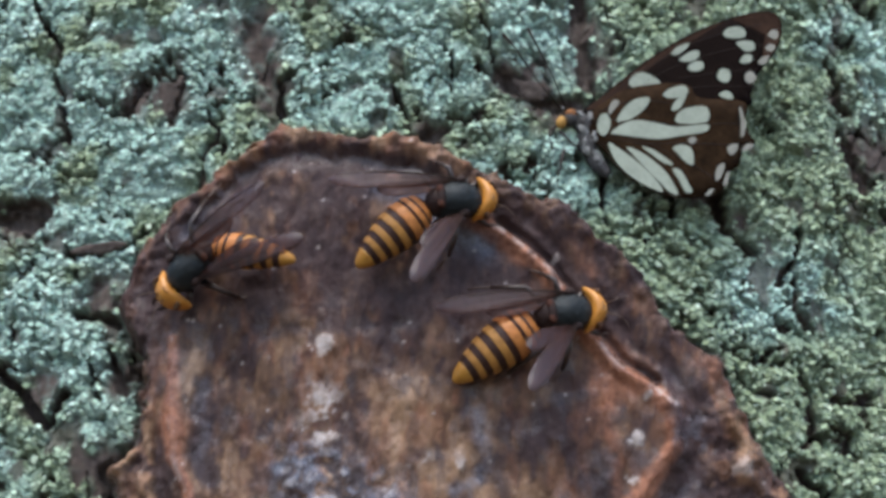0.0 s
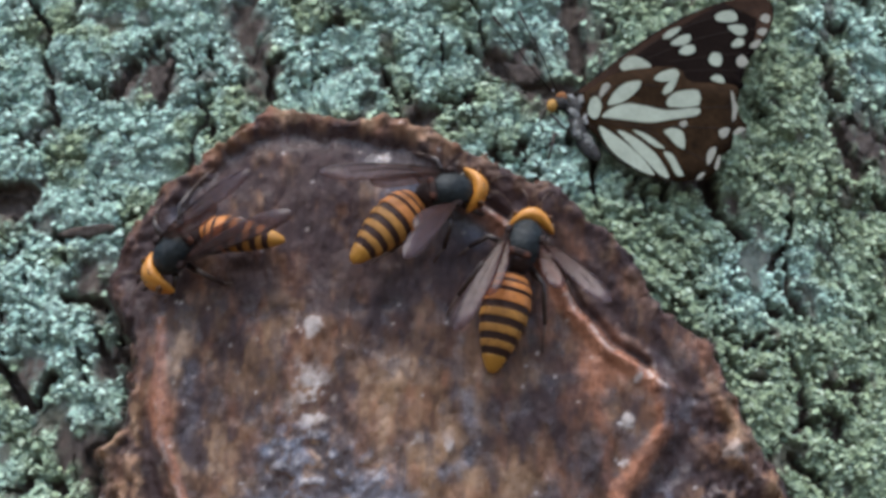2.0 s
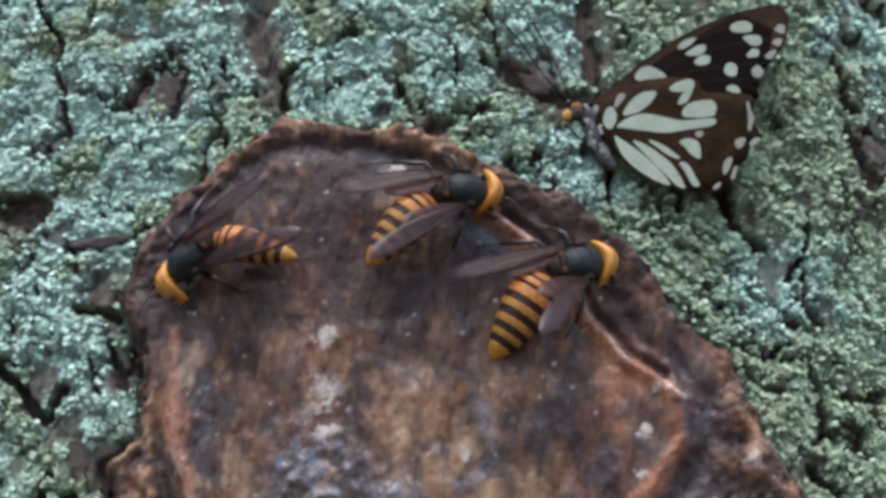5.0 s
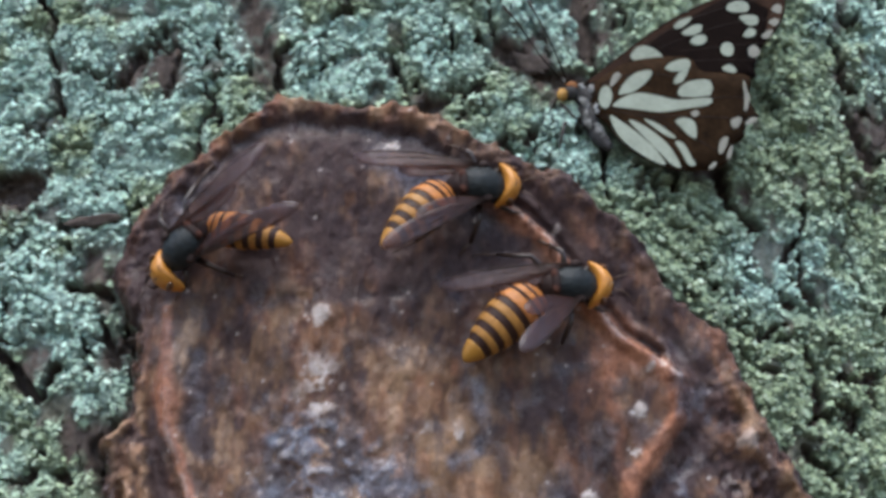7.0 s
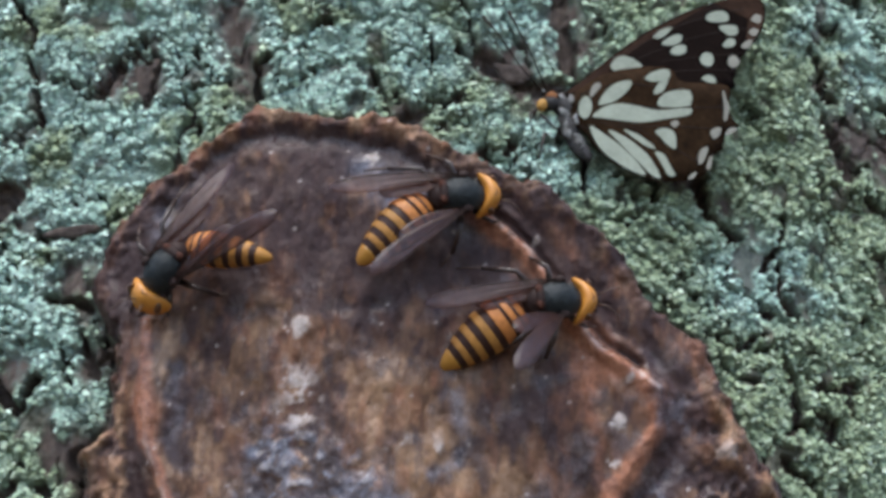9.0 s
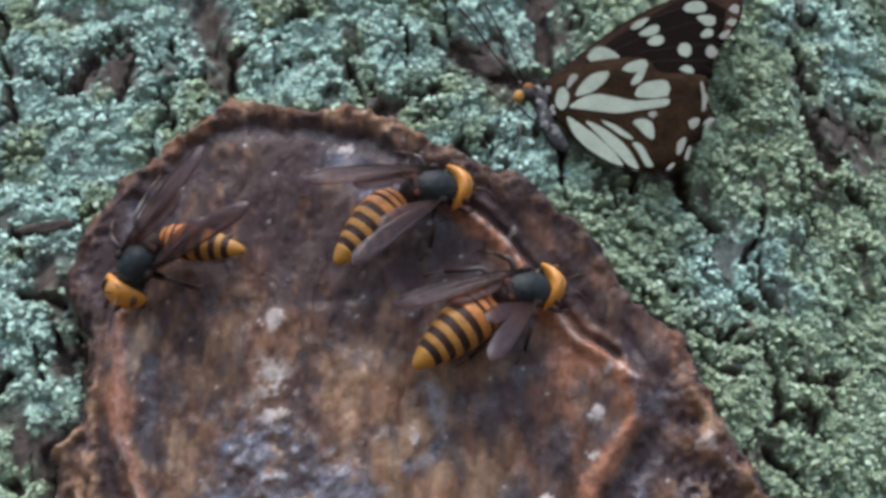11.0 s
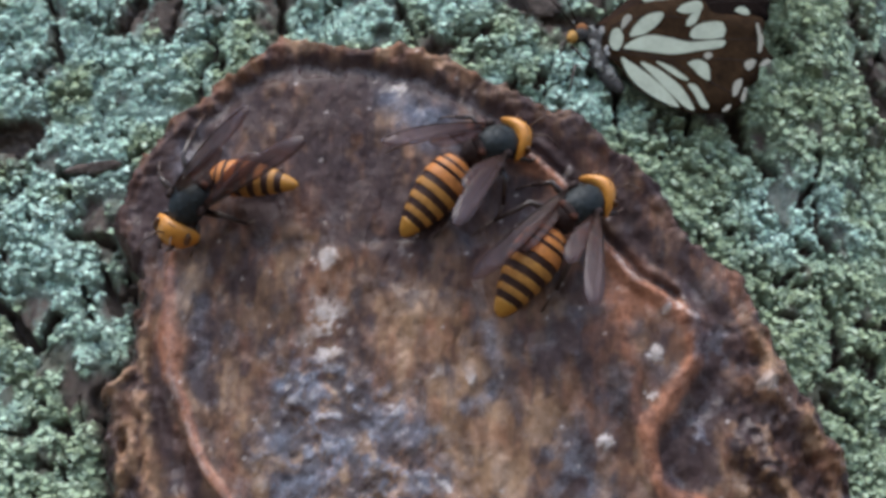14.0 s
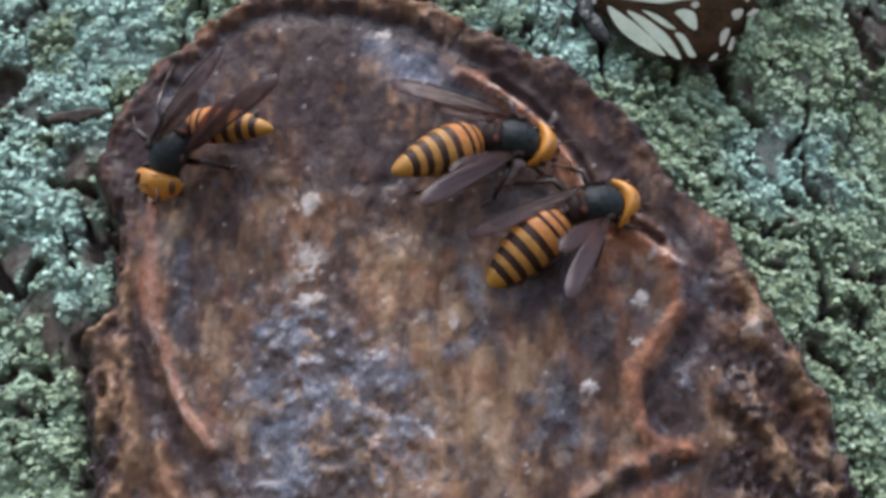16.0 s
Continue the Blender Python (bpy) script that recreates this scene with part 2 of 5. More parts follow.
CREAM = simple("greenish cream wing scales", (0.255, 0.283, 0.230), 0.8, 0.22, 1200, 0.00004, 0.2)
DULL_CREAM = simple("dull tan wing scales", (0.205, 0.200, 0.170), 0.8, 0.2, 1200, 0.00004, 0.2)
DULL_BROWN = simple("dull brown wing edge", (0.034, 0.019, 0.013), 0.9, 0.5, 900, 0.00005, 0.05)
FUR = simple("grey downy body", (0.19, 0.19, 0.185), 0.95, 0.75, 1500, 0.0006)
DARK_FUR = simple("dark grey down", (0.045, 0.042, 0.042), 0.95, 0.6, 1800, 0.0004)
RUST_FUR = simple("rust-orange fur", (0.20, 0.075, 0.02), 0.9, 0.4, 1800, 0.0003)
ORANGE_EYE = simple("orange butterfly eye", (0.3600, 0.1800, 0.0240), 0.65, 0.5)
LEAF = simple("fresh green leaf", (0.055, 0.16, 0.035), 0.45, 0.25, 160, 0.0003)
LITTER = simple("brown leaf litter and soil", (0.075, 0.055, 0.038), 0.95, 0.45, 9, 0.02)


# ---- mesh helpers ----
def finish(name, bm, mats, parent=None, label="", smooth=True):
    bmesh.ops.recalc_face_normals(bm, faces=bm.faces[:])
    me = bpy.data.meshes.new(name)
    bm.to_mesh(me)
    bm.free()
    for mt in (mats if isinstance(mats, (list, tuple)) else [mats]):
        me.materials.append(mt)
    if smooth:
        me.polygons.foreach_set("use_smooth", [True] * len(me.polygons))
    ob = new(name, me)
    if parent:
        ob.parent = parent
    return tagged(ob, label) if label else ob


def part(name, bm, mats, parent, label="", smooth=True):
    return finish(name, bm, mats, parent, label, smooth)


def ring_skin(bm, rings, mat=0, caps=True):
    """A closed skin through rings of points, each of the same count."""
    made = [[bm.verts.new(p) for p in r] for r in rings]
    n = len(made[0])
    for a, b in zip(made, made[1:]):
        for k in range(n):
            bm.faces.new((a[k], a[(k + 1) % n], b[(k + 1) % n], b[k])).material_index = mat
    if caps:
        bm.faces.new(made[0][::-1]).material_index = mat
        bm.faces.new(made[-1]).material_index = mat
    return made


def body_of(bm, stations, mat=0, n=20):
    """A rounded body along y from stations (y, half width, half height, z)."""
    rings = []
    for y, rx, rz, z in stations:
        rings.append([Vector((rx * math.cos(a), y, z + rz * math.sin(a))) * MM for a in (2 * math.pi * k / n for k in range(n))])
    return ring_skin(bm, rings, mat)


def egg(bm, c, r, n=14, mat=0, turn=None):
    """A smooth ovoid at c with half axes r, in millimetres."""
    m = Matrix.Translation(Vector(c) * MM) @ (turn or Matrix()) @ Matrix.Diagonal((r[0] * MM, r[1] * MM, r[2] * MM, 1))
    got = bmesh.ops.create_uvsphere(bm, u_segments=n, v_segments=max(6, n * 2 // 3), radius=1, matrix=m)
    for v in got["verts"]:
        for f in v.link_faces:
            f.material_index = mat


def tube(bm, points, radii, n=8, mat=0):
    """A tapered tube through points, in millimetres."""
    pts = [Vector(p) for p in points]
    rings = []
    for k, p in enumerate(pts):
        d = (pts[min(k + 1, len(pts) - 1)] - pts[max(k - 1, 0)]).normalized()
        side = d.cross(Vector((0.13, 0.21, 0.97))).normalized()
        up = side.cross(d)
        rings.append([(p + radii[k] * (math.cos(a) * side + math.sin(a) * up)) * MM for a in (2 * math.pi * i / n for i in range(n))])
    ring_skin(bm, rings, mat)


def spline(points, steps=6, closed=True):
    """A smooth line through a few points."""
    out, n = [], len(points)
    for k in range(n if closed else n - 1):
        p = [np.array(points[(k + j) % n] if closed else points[min(max(k + j, 0), n - 1)], float) for j in (-1, 0, 1, 2)]
        for s in range(steps):
            u = s / steps
            out.append(0.5 * (2 * p[1] + (p[2] - p[0]) * u + (2 * p[0] - 5 * p[1] + 4 * p[2] - p[3]) * u * u + (3 * p[1] - p[0] - 3 * p[2] + p[3]) * u**3))
    if not closed:
        out.append(np.array(points[-1], float))
    return out


def blade(bm, outline, thick, lift=None, mat=0, z=0.0):
    """A thin plate with an outline in its own x, y plane; lift(x, y) curves it."""
    lift = lift or (lambda x, y: 0.0)
    cx, cy = np.mean([p[0] for p in outline]), np.mean([p[1] for p in outline])
    sides = []
    for s in (0.5, -0.5):
        shells = []
        for k in (1.0, 0.66, 0.33):
            shells.append([bm.verts.new(Vector((x, y, z + lift(x, y) + s * thick * (1 if k < 1 else 0.5))) * MM)
                           for x, y in ((cx + (p[0] - cx) * k, cy + (p[1] - cy) * k) for p in outline)])
        mid = bm.verts.new(Vector((cx, cy, z + lift(cx, cy) + s * thick)) * MM)
        n = len(outline)
        for a, b in zip(shells, shells[1:]):
            for i in range(n):
                q = (a[i], a[(i + 1) % n], b[(i + 1) % n], b[i])
                bm.faces.new(q if s > 0 else q[::-1]).material_index = mat
        for i in range(n):
            q = (shells[-1][i], shells[-1][(i + 1) % n], mid)
            bm.faces.new(q if s > 0 else q[::-1]).material_index = mat
        sides.append(shells[0])
    n = len(outline)
    for i in range(n):
        bm.faces.new((sides[0][i], sides[1][i], sides[1][(i + 1) % n], sides[0][(i + 1) % n])).material_index = mat


def thing(name, label, category, group=""):
    return tagged(new(name), label, category, group)


def grid_mesh(name, co, faces, mats, parent=None, masks=None, label="", smooth=True):
    """A mesh from arrays of corners and quads, with float masks for its material."""
    used, inverse = np.unique(faces, return_inverse=True)
    inverse = inverse.reshape(faces.shape)
    me = bpy.data.meshes.new(name)
    me.vertices.add(len(used))
    me.vertices.foreach_set("co", co[used].astype(np.float32).ravel())
    me.loops.add(inverse.size)
    me.loops.foreach_set("vertex_index", inverse.astype(np.int32).ravel())
    me.polygons.add(len(faces))
    me.polygons.foreach_set("loop_start", np.arange(0, inverse.size, faces.shape[1], dtype=np.int32))
    me.polygons.foreach_set("use_smooth", np.full(len(faces), smooth))
    me.update(calc_edges=True)
    for k, v in (masks or {}).items():
        me.attributes.new(k, "FLOAT", "POINT").data.foreach_set("value", v[used].astype(np.float32))
    me.materials.append(mats)
    ob = new(name, me)
    if parent:
        ob.parent = parent
    return tagged(ob, label) if label else ob


# ---- the tree: bark plates, lichen, and the scar of a lost branch ----
# Fissures of the bark: points (across, up) from the scar's middle, width and depth, in millimetres.
FISSURES = [
    ([(-94.6, 67.9), (-90.5, 60.1), (-86.6, 54.7), (-87.3, 47.0), (-84.7, 39.8), (-82.7, 31.4)], 1.4, 3.5),
    ([(-81.5, 40.8), (-74.8, 39.2), (-68.9, 37.8), (-67.8, 40.4), (-64.8, 43.6)], 1.3, 2.8),
    ([(-103.4, 18.6), (-92.6, 17.3), (-88.8, 17.2), (-87.0, 14.7), (-89.8, 9.7)], 2.2, 4.0),
    ([(-97.0, 14.0), (-91.5, 14.2), (-89.5, 12.5)], 5.5, 4.5),
    ([(-81.1, 4.9), (-72.3, 5.3), (-66.2, 7.2), (-64.5, 9.6)], 1.9, 4.0),
    ([(-40.3, 64.9), (-42.1, 53.6), (-38.9, 45.2), (-35.5, 38.3), (-37.8, 31.0)], 5.0, 1.7),
    ([(-35.2, 36.3), (-36.4, 43.8), (-32.1, 46.2), (-27.1, 46.8), (-23.4, 48.5)], 1.3, 4.0),
    ([(-23.5, 51.3), (-19.1, 54.1)], 1.0, 2.5),
    ([(-10.9, 41.1), (-8.1, 35.1), (-7.3, 29.1)], 1.1, 3.0),
    ([(-7.3, 29.1), (-7.2, 28.8)], 1.9, 4.0),
    ([(-5.2, 29.1), (-2.8, 31.6), (1.5, 33.1)], 2.8, 2.8),
    ([(3.0, 35.7), (6.5, 34.9), (11.2, 34.1)], 1.6, 4.0),
]
FISSURES += [
    ([(7.3, 62.7), (11.0, 51.7), (14.1, 45.2)], 1.1, 2.5),
    ([(14.1, 45.2), (20.3, 41.5), (27.2, 38.3)], 5.2, 2.6),
    ([(31.9, 67.7), (30.9, 56.1), (33.1, 50.7), (33.1, 43.7)], 4.4, 3.0),
    ([(36.4, 26.9), (35.5, 19.5), (35.8, 11.0)], 1.1, 3.5),
    ([(61.8, 20.8), (62.4, 16.2), (65.5, 11.9), (70.0, 8.6)], 2.7, 4.5),
    ([(48.9, 19.1), (42.5, 19.4)], 0.8, 2.0),
    ([(81.6, 70.4), (86.7, 68.9)], 1.8, 3.5),
    ([(79.8, 4.3), (80.5, -3.5), (82.5, -7.4)], 1.5, 3.5),
    ([(63.7, -15.3), (67.4, -17.7), (74.6, -13.5)], 1.1, 3.0),
    ([(79.2, -19.1), (81.5, -24.0), (81.8, -32.7), (79.2, -34.8)], 1.5, 3.0),
    ([(94.3, -22.6), (95.1, -28.3)], 1.8, 3.5),
    ([(77.6, -41.0), (81.7, -44.3)], 2.7, 4.0),
]
FISSURES += [
    ([(68.6, 8.3), (62.2, 2.9), (56.7, -3.4), (45.5, 3.1)], 0.7, 1.6),
    ([(-96.8, -19.3), (-88.3, -27.7), (-82.9, -32.8), (-79.5, -26.4)], 2.4, 4.5),
    ([(-78.1, -9.0), (-69.2, -11.2)], 2.2, 4.0),
    ([(-91.6, -9.7), (-92.6, -15.8)], 1.5, 3.0),
    ([(-69.7, -17.1), (-66.5, -26.9)], 1.7, 2.5),
    ([(-48.9, 35.3), (-51.4, 26.7), (-53.2, 18.2)], 2.4, 2.4),
    ([(-62.6, 50.4), (-57.2, 45.3), (-59.3, 37.8), (-64.1, 29.3)], 1.1, 1.6),
    ([(-20.8, 43.7), (-10.9, 43.2), (-3.4, 46.8)], 0.7, 1.4),
    ([(-18.6, 59.0), (-11.0, 53.5), (-0.9, 56.6)], 0.7, 1.4),
    ([(18.0, 55.0), (24.8, 44.3)], 0.7, 1.6),
    ([(39.5, 8.0), (48.5, 11.4), (60.0, 8.6)], 0.8, 1.6),
    ([(65.8, -2.5), (76.2, -6.6), (86.2, -17.1)], 0.8, 1.6),
    ([(73.4, -24.7), (66.9, -24.0), (63.4, -19.3)], 1.0, 2.0),
    ([(95.2, 17.4), (91.3, 7.2), (95.9, -4.2)], 1.1, 2.0),
    ([(70.4, 44.2), (79.5, 34.3), (76.9, 20.1)], 0.8, 1.5),
    ([(-74.9, 22.7), (-82.5, 22.0), (-91.1, 29.5), (-99.1, 28.9)], 1.0, 1.8),
    ([(-74.1, -20.6), (-72.0, -28.2)], 1.2, 3.0),
]
FISSURES += [
    ([(-22.8, 52.8), (-20.6, 53.8), (-19.1, 52.2)], 0.8, 2.5),
    ([(0.2, 52.7), (1.4, 50.7), (2.1, 46.6), (1.8, 41.1)], 0.8, 3.0),
    ([(7.7, 49.0), (8.9, 47.0), (10.1, 46.4)], 1.4, 3.0),
    ([(14.5, 23.8), (16.7, 20.3)], 1.5, 3.5),
    ([(26.0, 25.9), (29.7, 24.8)], 1.2, 2.5),
    ([(46.5, 12.2), (44.6, 8.1)], 0.8, 2.5),
    ([(49.8, 6.5), (53.9, 5.1)], 0.9, 2.5),
    ([(55.6, -0.7), (57.9, -3.5)], 0.8, 3.0),
    ([(56.6, -5.3), (60.7, -5.7)], 1.1, 3.0),
    ([(43.1, -3.9), (47.0, -5.8)], 1.2, 3.0),
    ([(80.9, 15.5), (82.3, 13.2), (79.6, 7.0), (76.8, 5.3), (75.6, 1.0)], 1.4, 3.5),
    ([(77.9, -1.1), (80.9, -6.6), (83.0, -9.1)], 1.7, 4.0),
    ([(103.4, 24.6), (105.4, 22.1), (108.4, 21.0)], 1.8, 4.0),
]
FISSURES += [
    ([(109.5, 67.4), (113.3, 65.7)], 1.6, 3.5),
    ([(73.0, -17.3), (78.6, -16.4)], 1.0, 2.5),
    ([(80.6, -31.6), (83.9, -33.8)], 2.4, 4.0),
    ([(83.7, -29.6), (89.3, -31.3)], 1.0, 2.5),
    ([(89.9, -31.5), (90.4, -35.7)], 1.6, 3.5),
    ([(82.8, -46.1), (85.3, -48.3)], 1.8, 3.0),
    ([(-48.6, 29.8), (-47.5, 25.9)], 2.4, 3.2),
    ([(-47.3, 37.9), (-41.9, 39.2)], 1.2, 2.5),
    ([(-77.4, -48.9), (-74.7, -50.2)], 2.4, 3.0),
    ([(92.6, 59.3), (95.0, 54.6), (95.1, 47.2), (98.4, 47.1)], 2.2, 5.0),
    ([(94.7, 42.8), (96.4, 37.4), (98.3, 33.5), (99.6, 28.8)], 3.2, 2.6),
    ([(91.8, 26.9), (91.9, 20.8)], 1.6, 3.0),
    ([(-35.2, 39.5), (-34.7, 34.9)], 1.5, 3.5),
]
# Outline of the scar, from its lower left round the top to its lower right.
OUTLINE = [(-66, -110), (-64, -75), (-66.5, -53), (-66, -47), (-67.5, -43.5), (-64, -38), (-63.5, -27), (-63, -19), (-68, -11), (-64, 3), (-54, 15), (-43, 25.3), (-35.5, 31.6),
           (-28, 28.6), (-18, 29.0), (-8, 28.3), (-0.5, 25.2), (8.5, 22.5), (14.5, 18), (21.5, 15.6), (30.5, 9.8), (35.5, 4.2), (43.3, -3.4), (50, -12),
           (57.5, -15.5), (61, -20), (63.5, -28.5),
           (69, -41), (78, -57), (84, -76), (87, -110), (40, -128), (-30, -128)]
RED_LEFT = [(-54.9, -17), (-54.5, -25.9), (-54.4, -34.0), (-53.1, -41.9), (-50.8, -47.6), (-48.3, -55.3), (-45.3, -60.7), (-40.8, -66.7)]
BLUE_LEFT = [(-48.0, -26.0), (-48.3, -37.6), (-47.1, -45.5)]
DARK_LEFT = [(-57.6, -44.0), (-54.5, -50.7), (-51.3, -58.4), (-47.8, -64.9), (-43.3, -71.3)]
ORANGE = [(6.2, 7.4), (10.7, 5.6), (15.1, 2.6), (21.7, -3.4), (26.0, -9.3), (29.1, -15.2), (35.5, -23.2), (41.9, -27.6), (47.2, -32.0), (47.4, -39.4), (42.1, -45.8),
          (38.1, -51.4), (37.3, -55.7), (39.2, -62.1), (41.7, -65.8), (47.0, -66.7)]
ORANGE_IN = [(34.2, -26.7), (34.9, -37.0), (35.1, -45.9), (36.3, -54.7)]
GULLY = [(11.5, 10.5), (21, 4.5), (27.5, -2.5), (32.5, -9), (38, -17), (46, -23), (52.5, -31), (52, -42), (46.5, -50), (42.3, -56), (43.5, -61.5)]
LILAC = [(-11.5, 15.8), (-9.6, 13.8), (-6.2, 10.5), (-0.6, 7.4), (9.5, 1.9)]
RIM_GROOVE = [(-52, 5), (-49.5, 11.3), (-41.8, 17.8), (-36.1, 21.5), (-26.9, 22.1), (-16.6, 21.6), (-6.2, 19.4), (1.7, 15.2), (8.5, 11.5)]
CRUST_LEFT = [[(-59.9, -33.7), (-59.5, -40.5), (-58.5, -47.3), (-57.2, -54.0), (-56.0, -60.0), (-57.0, -66.7), (-57.4, -85)], [(-61.0, -51.6), (-61.4, -58.3), (-62.9, -63.4)], [(-71.0, -43.3), (-65.4, -43.6), (-62.5, -41.0)], [(-50.9, -66.9), (-48.5, -73.2), (-44, -84)]]
CRUST_RIGHT = [[(59.0, -31.6), (61.3, -38.3), (60.4, -44.5)], [(67.2, -49.3), (69.1, -54.7), (72.2, -57.9)], [(55.7, -56.3), (60.9, -60.5), (64.8, -66.7), (65.5, -76)], [(72.0, -60.0), (72.6, -66.5), (75, -80)]]
FLAP = [(27, -76.5), (33.5, -72.1), (40.0, -68.9), (47.0, -66.7)]
CREASE = [(-39.9, -16.4), (-32.0, -15.8), (-23.1, -15.0), (-14.2, -14.8), (-5.3, -14.6)]
BLUE_RUN = [(6.9, -33.0), (8.9, -41.9), (7.8, -47.4), (3.5, -49.6)]


def trunk_face(x):
    return RADIUS - np.sqrt(RADIUS**2 - (x - AXIS) ** 2) - 1.0


def inside(x, z, outline):
    """Distance to the outline, positive inside it."""
    odd = np.zeros(x.shape, bool)
    for (ax, az), (bx, bz) in zip(outline, outline[1:] + outline[:1]):
        if az != bz:
            odd ^= ((az > z) != (bz > z)) & (x < ax + (bx - ax) * (z - az) / (bz - az))
    d = near_line(x, z, outline + outline[:1])
    return np.where(odd, d, -d)


def blob(x, z, cx, cz, r):
    return np.exp(-(((x - cx) ** 2 + (z - cz) ** 2) / (r * r)))


def relief(x, z):
    """How far the tree's face stands out at x, z (depth y, in millimetres), and the masks for its surface."""
    wx = x + 2.6 * (fbm(x / 6, z / 6, 3) - 0.5) + 1.8 * (fbm(x / 1.8, z / 1.8, 5, 3) - 0.5)
    wz = z + 2.6 * (fbm(x / 6, z / 6, 13) - 0.5) + 1.8 * (fbm(x / 1.8, z / 1.8, 15, 3) - 0.5)
    sd = inside(x + 5.0 * (fbm(x / 9, z / 9, 21, 3) - 0.5) + 2.6 * (fbm(x / 2.4, z / 2.4, 22, 4) - 0.5), z + 5.0 * (fbm(x / 9, z / 9, 27, 3) - 0.5) + 2.6 * (fbm(x / 2.4, z / 2.4, 28, 4) - 0.5), OUTLINE)
    # bark
    deep = np.zeros(x.shape)
    for line, width, depth in FISSURES:
        d = near_line(wx, wz, line)
        wide = width * (0.55 + 0.9 * fbm(x / 5, z / 5, 23, 3))
        deep = np.maximum(deep, 1.35 * depth * (1 - ease(0.20 * wide, 0.55 * wide + 0.45, d)))
    # short dark crevices between the lichen cushions
    branch = 1 - ease(0.016, 0.038, abs(fbm(wx / 7, wz / 6, 301, 3) - 0.5))
    crevice = branch * ease(0.45, 0.57, fbm(x / 8, z / 8, 305, 3))
    deep = np.maximum(deep, 3.4 * crevice)
    one, two, who = cells(wx / 13, wz / 19, 41)
    plate = ease(0.0, 0.10, two - one)
    one2, two2, who2 = cells(wx / 2.3, wz / 2.0, 47)
    bare = np.zeros(x.shape)
    for cx, cz, r in ((-41, 52, 5), (-39, 40, 4.5), (20, 42, 6), (104, 38, 8), (110, 36, 8), (99, 33, 5), (-68, 39, 4), (-92, 12, 6), (32, 57, 5), (34, 49, 6), (15, 45, 4.5), (25, 37.5, 5), (98, 39, 5), (67.5, 15.5, 2.5), (-60.5, 40, 5), (-43, 58, 5), (-40, 46, 5), (-68, 42, 4), (-3, 31, 4), (58.5, 20, 4), (95, 50, 3.5), (-84, -25, 4), (-69, -42, 6), (-72, -5, 6), (-68, -24, 4), (-67, -48, 4)):
        bare = np.maximum(bare, blob(x, z, cx, cz, r) * 2.2 * fbm(x / 2, z / 2.5, 5, 3))
    bare = np.clip(bare + 0.7 * ease(0.64, 0.72, fbm(wx / 5, wz / 7, 63, 4)), 0, 1)
    lichen = (1 - bare) * (1 - ease(1.4, 3.2, deep))
    out = 1.2 * (fbm(x / 26, z / 34, 71) - 0.5) * 4 + (who - 0.5) * 1.6 + plate * 0.9 - 0.9
    one3, two3, who3 = cells(wx / 6.2, wz / 5.2, 53)
    out += lichen * (1.9 * ease(0.0, 0.16, two3 - one3) * ease(0.38, 0.52, fbm(x / 8, z / 8, 85, 3)) + 1.9 * (who3 - 0.5) + 0.5 * ease(0.0, 0.30, two2 - one2) * ease(0.36, 0.5, fbm(x / 5, z / 5, 87, 3)) + 0.5 * (who2 - 0.5) + 1.4 * (fbm(x / 2.2, z / 2.0, 81, 4) - 0.5) + 0.8 * (0.5 - abs(2 * fbm(wx / 4.2, wz / 4.0, 311, 3) - 1)) + 1.0 * (fbm(x / 1.1, z / 0.95, 313, 2) - 0.5))
    out += (1 - lichen) * 1.6 * (fbm(x / 1.6, z / 4.0, 91, 4) - 0.5)
    y_bark = trunk_face(x) - out + deep
    # scar
    wx, wz = x + 3.4 * (fbm(x / 6, z / 6, 3, 4) - 0.5), z + 3.4 * (fbm(x / 6, z / 6, 13, 4) - 0.5)
    face = -10.5 + 0.00125 * (x + 5) ** 2 + 0.0011 * np.clip(-45 - z, 0, 99) ** 2
    low = 1 - ease(-20, 0, z)
    crest = ease(-0.8, 1.3 + 1.3 * low + (1.4 + 0.8 * low) * fbm(x / 4, z / 4, 19, 3), sd)
    line = lambda pts, wide: np.exp(-((near_line(wx, wz, pts) / wide) ** 2))
    spots = lambda rows, k=1.0: sum(blob(wx, wz, cx, cz, r * k) for cx, cz, r in rows)
    jx, jz = x + 2.6 * (fbm(x / 0.9, z / 0.9, 209, 3) - 0.5), z + 2.6 * (fbm(x / 0.9, z / 0.9, 213, 3) - 0.5)
    streak = fbm(wx / 3.0, wz / 9, 107, 4)
    mottle = fbm(x / 4.5, z / 7.5, 103, 4)
    speck = fbm(x / 1.9, z / 2.1, 151, 3)
    wet = fbm(x / 3.0, z / 3.0, 131, 4)
    ridge = np.exp(-(((sd - 3.2) / 2.6) ** 2))
    rim_groove = line(RIM_GROOVE, 1.8)
    rim_top = np.exp(-(((sd - 2.4) / 3.4) ** 2)) * ease(-5, 12, z) * ease(16, 6, x)
    lx, lz = x + 0.35 * (wx - x), z + 0.35 * (wz - z)
    red_d, orange_d, in_d = near_line(lx, lz, RED_LEFT), near_line(lx, lz, ORANGE), near_line(wx, wz, ORANGE_IN)
    gully, flap = line(GULLY, 2.6), line(FLAP, 1.5)
    slot = np.exp(-((near_line(lx, lz, [(px + 2.0, pz + 1.7) for px, pz in ORANGE[1:8]]) / 1.1) ** 2))
    left_crust = np.maximum.reduce([line(p, 2.0) for p in CRUST_LEFT])
    right_crust = np.maximum.reduce([line(p, 2.2) for p in CRUST_RIGHT])
    sides = np.maximum(ease(50, 60, x) * ease(-26, -36, z), ease(-54, -60, x) * ease(-28, -38, z))
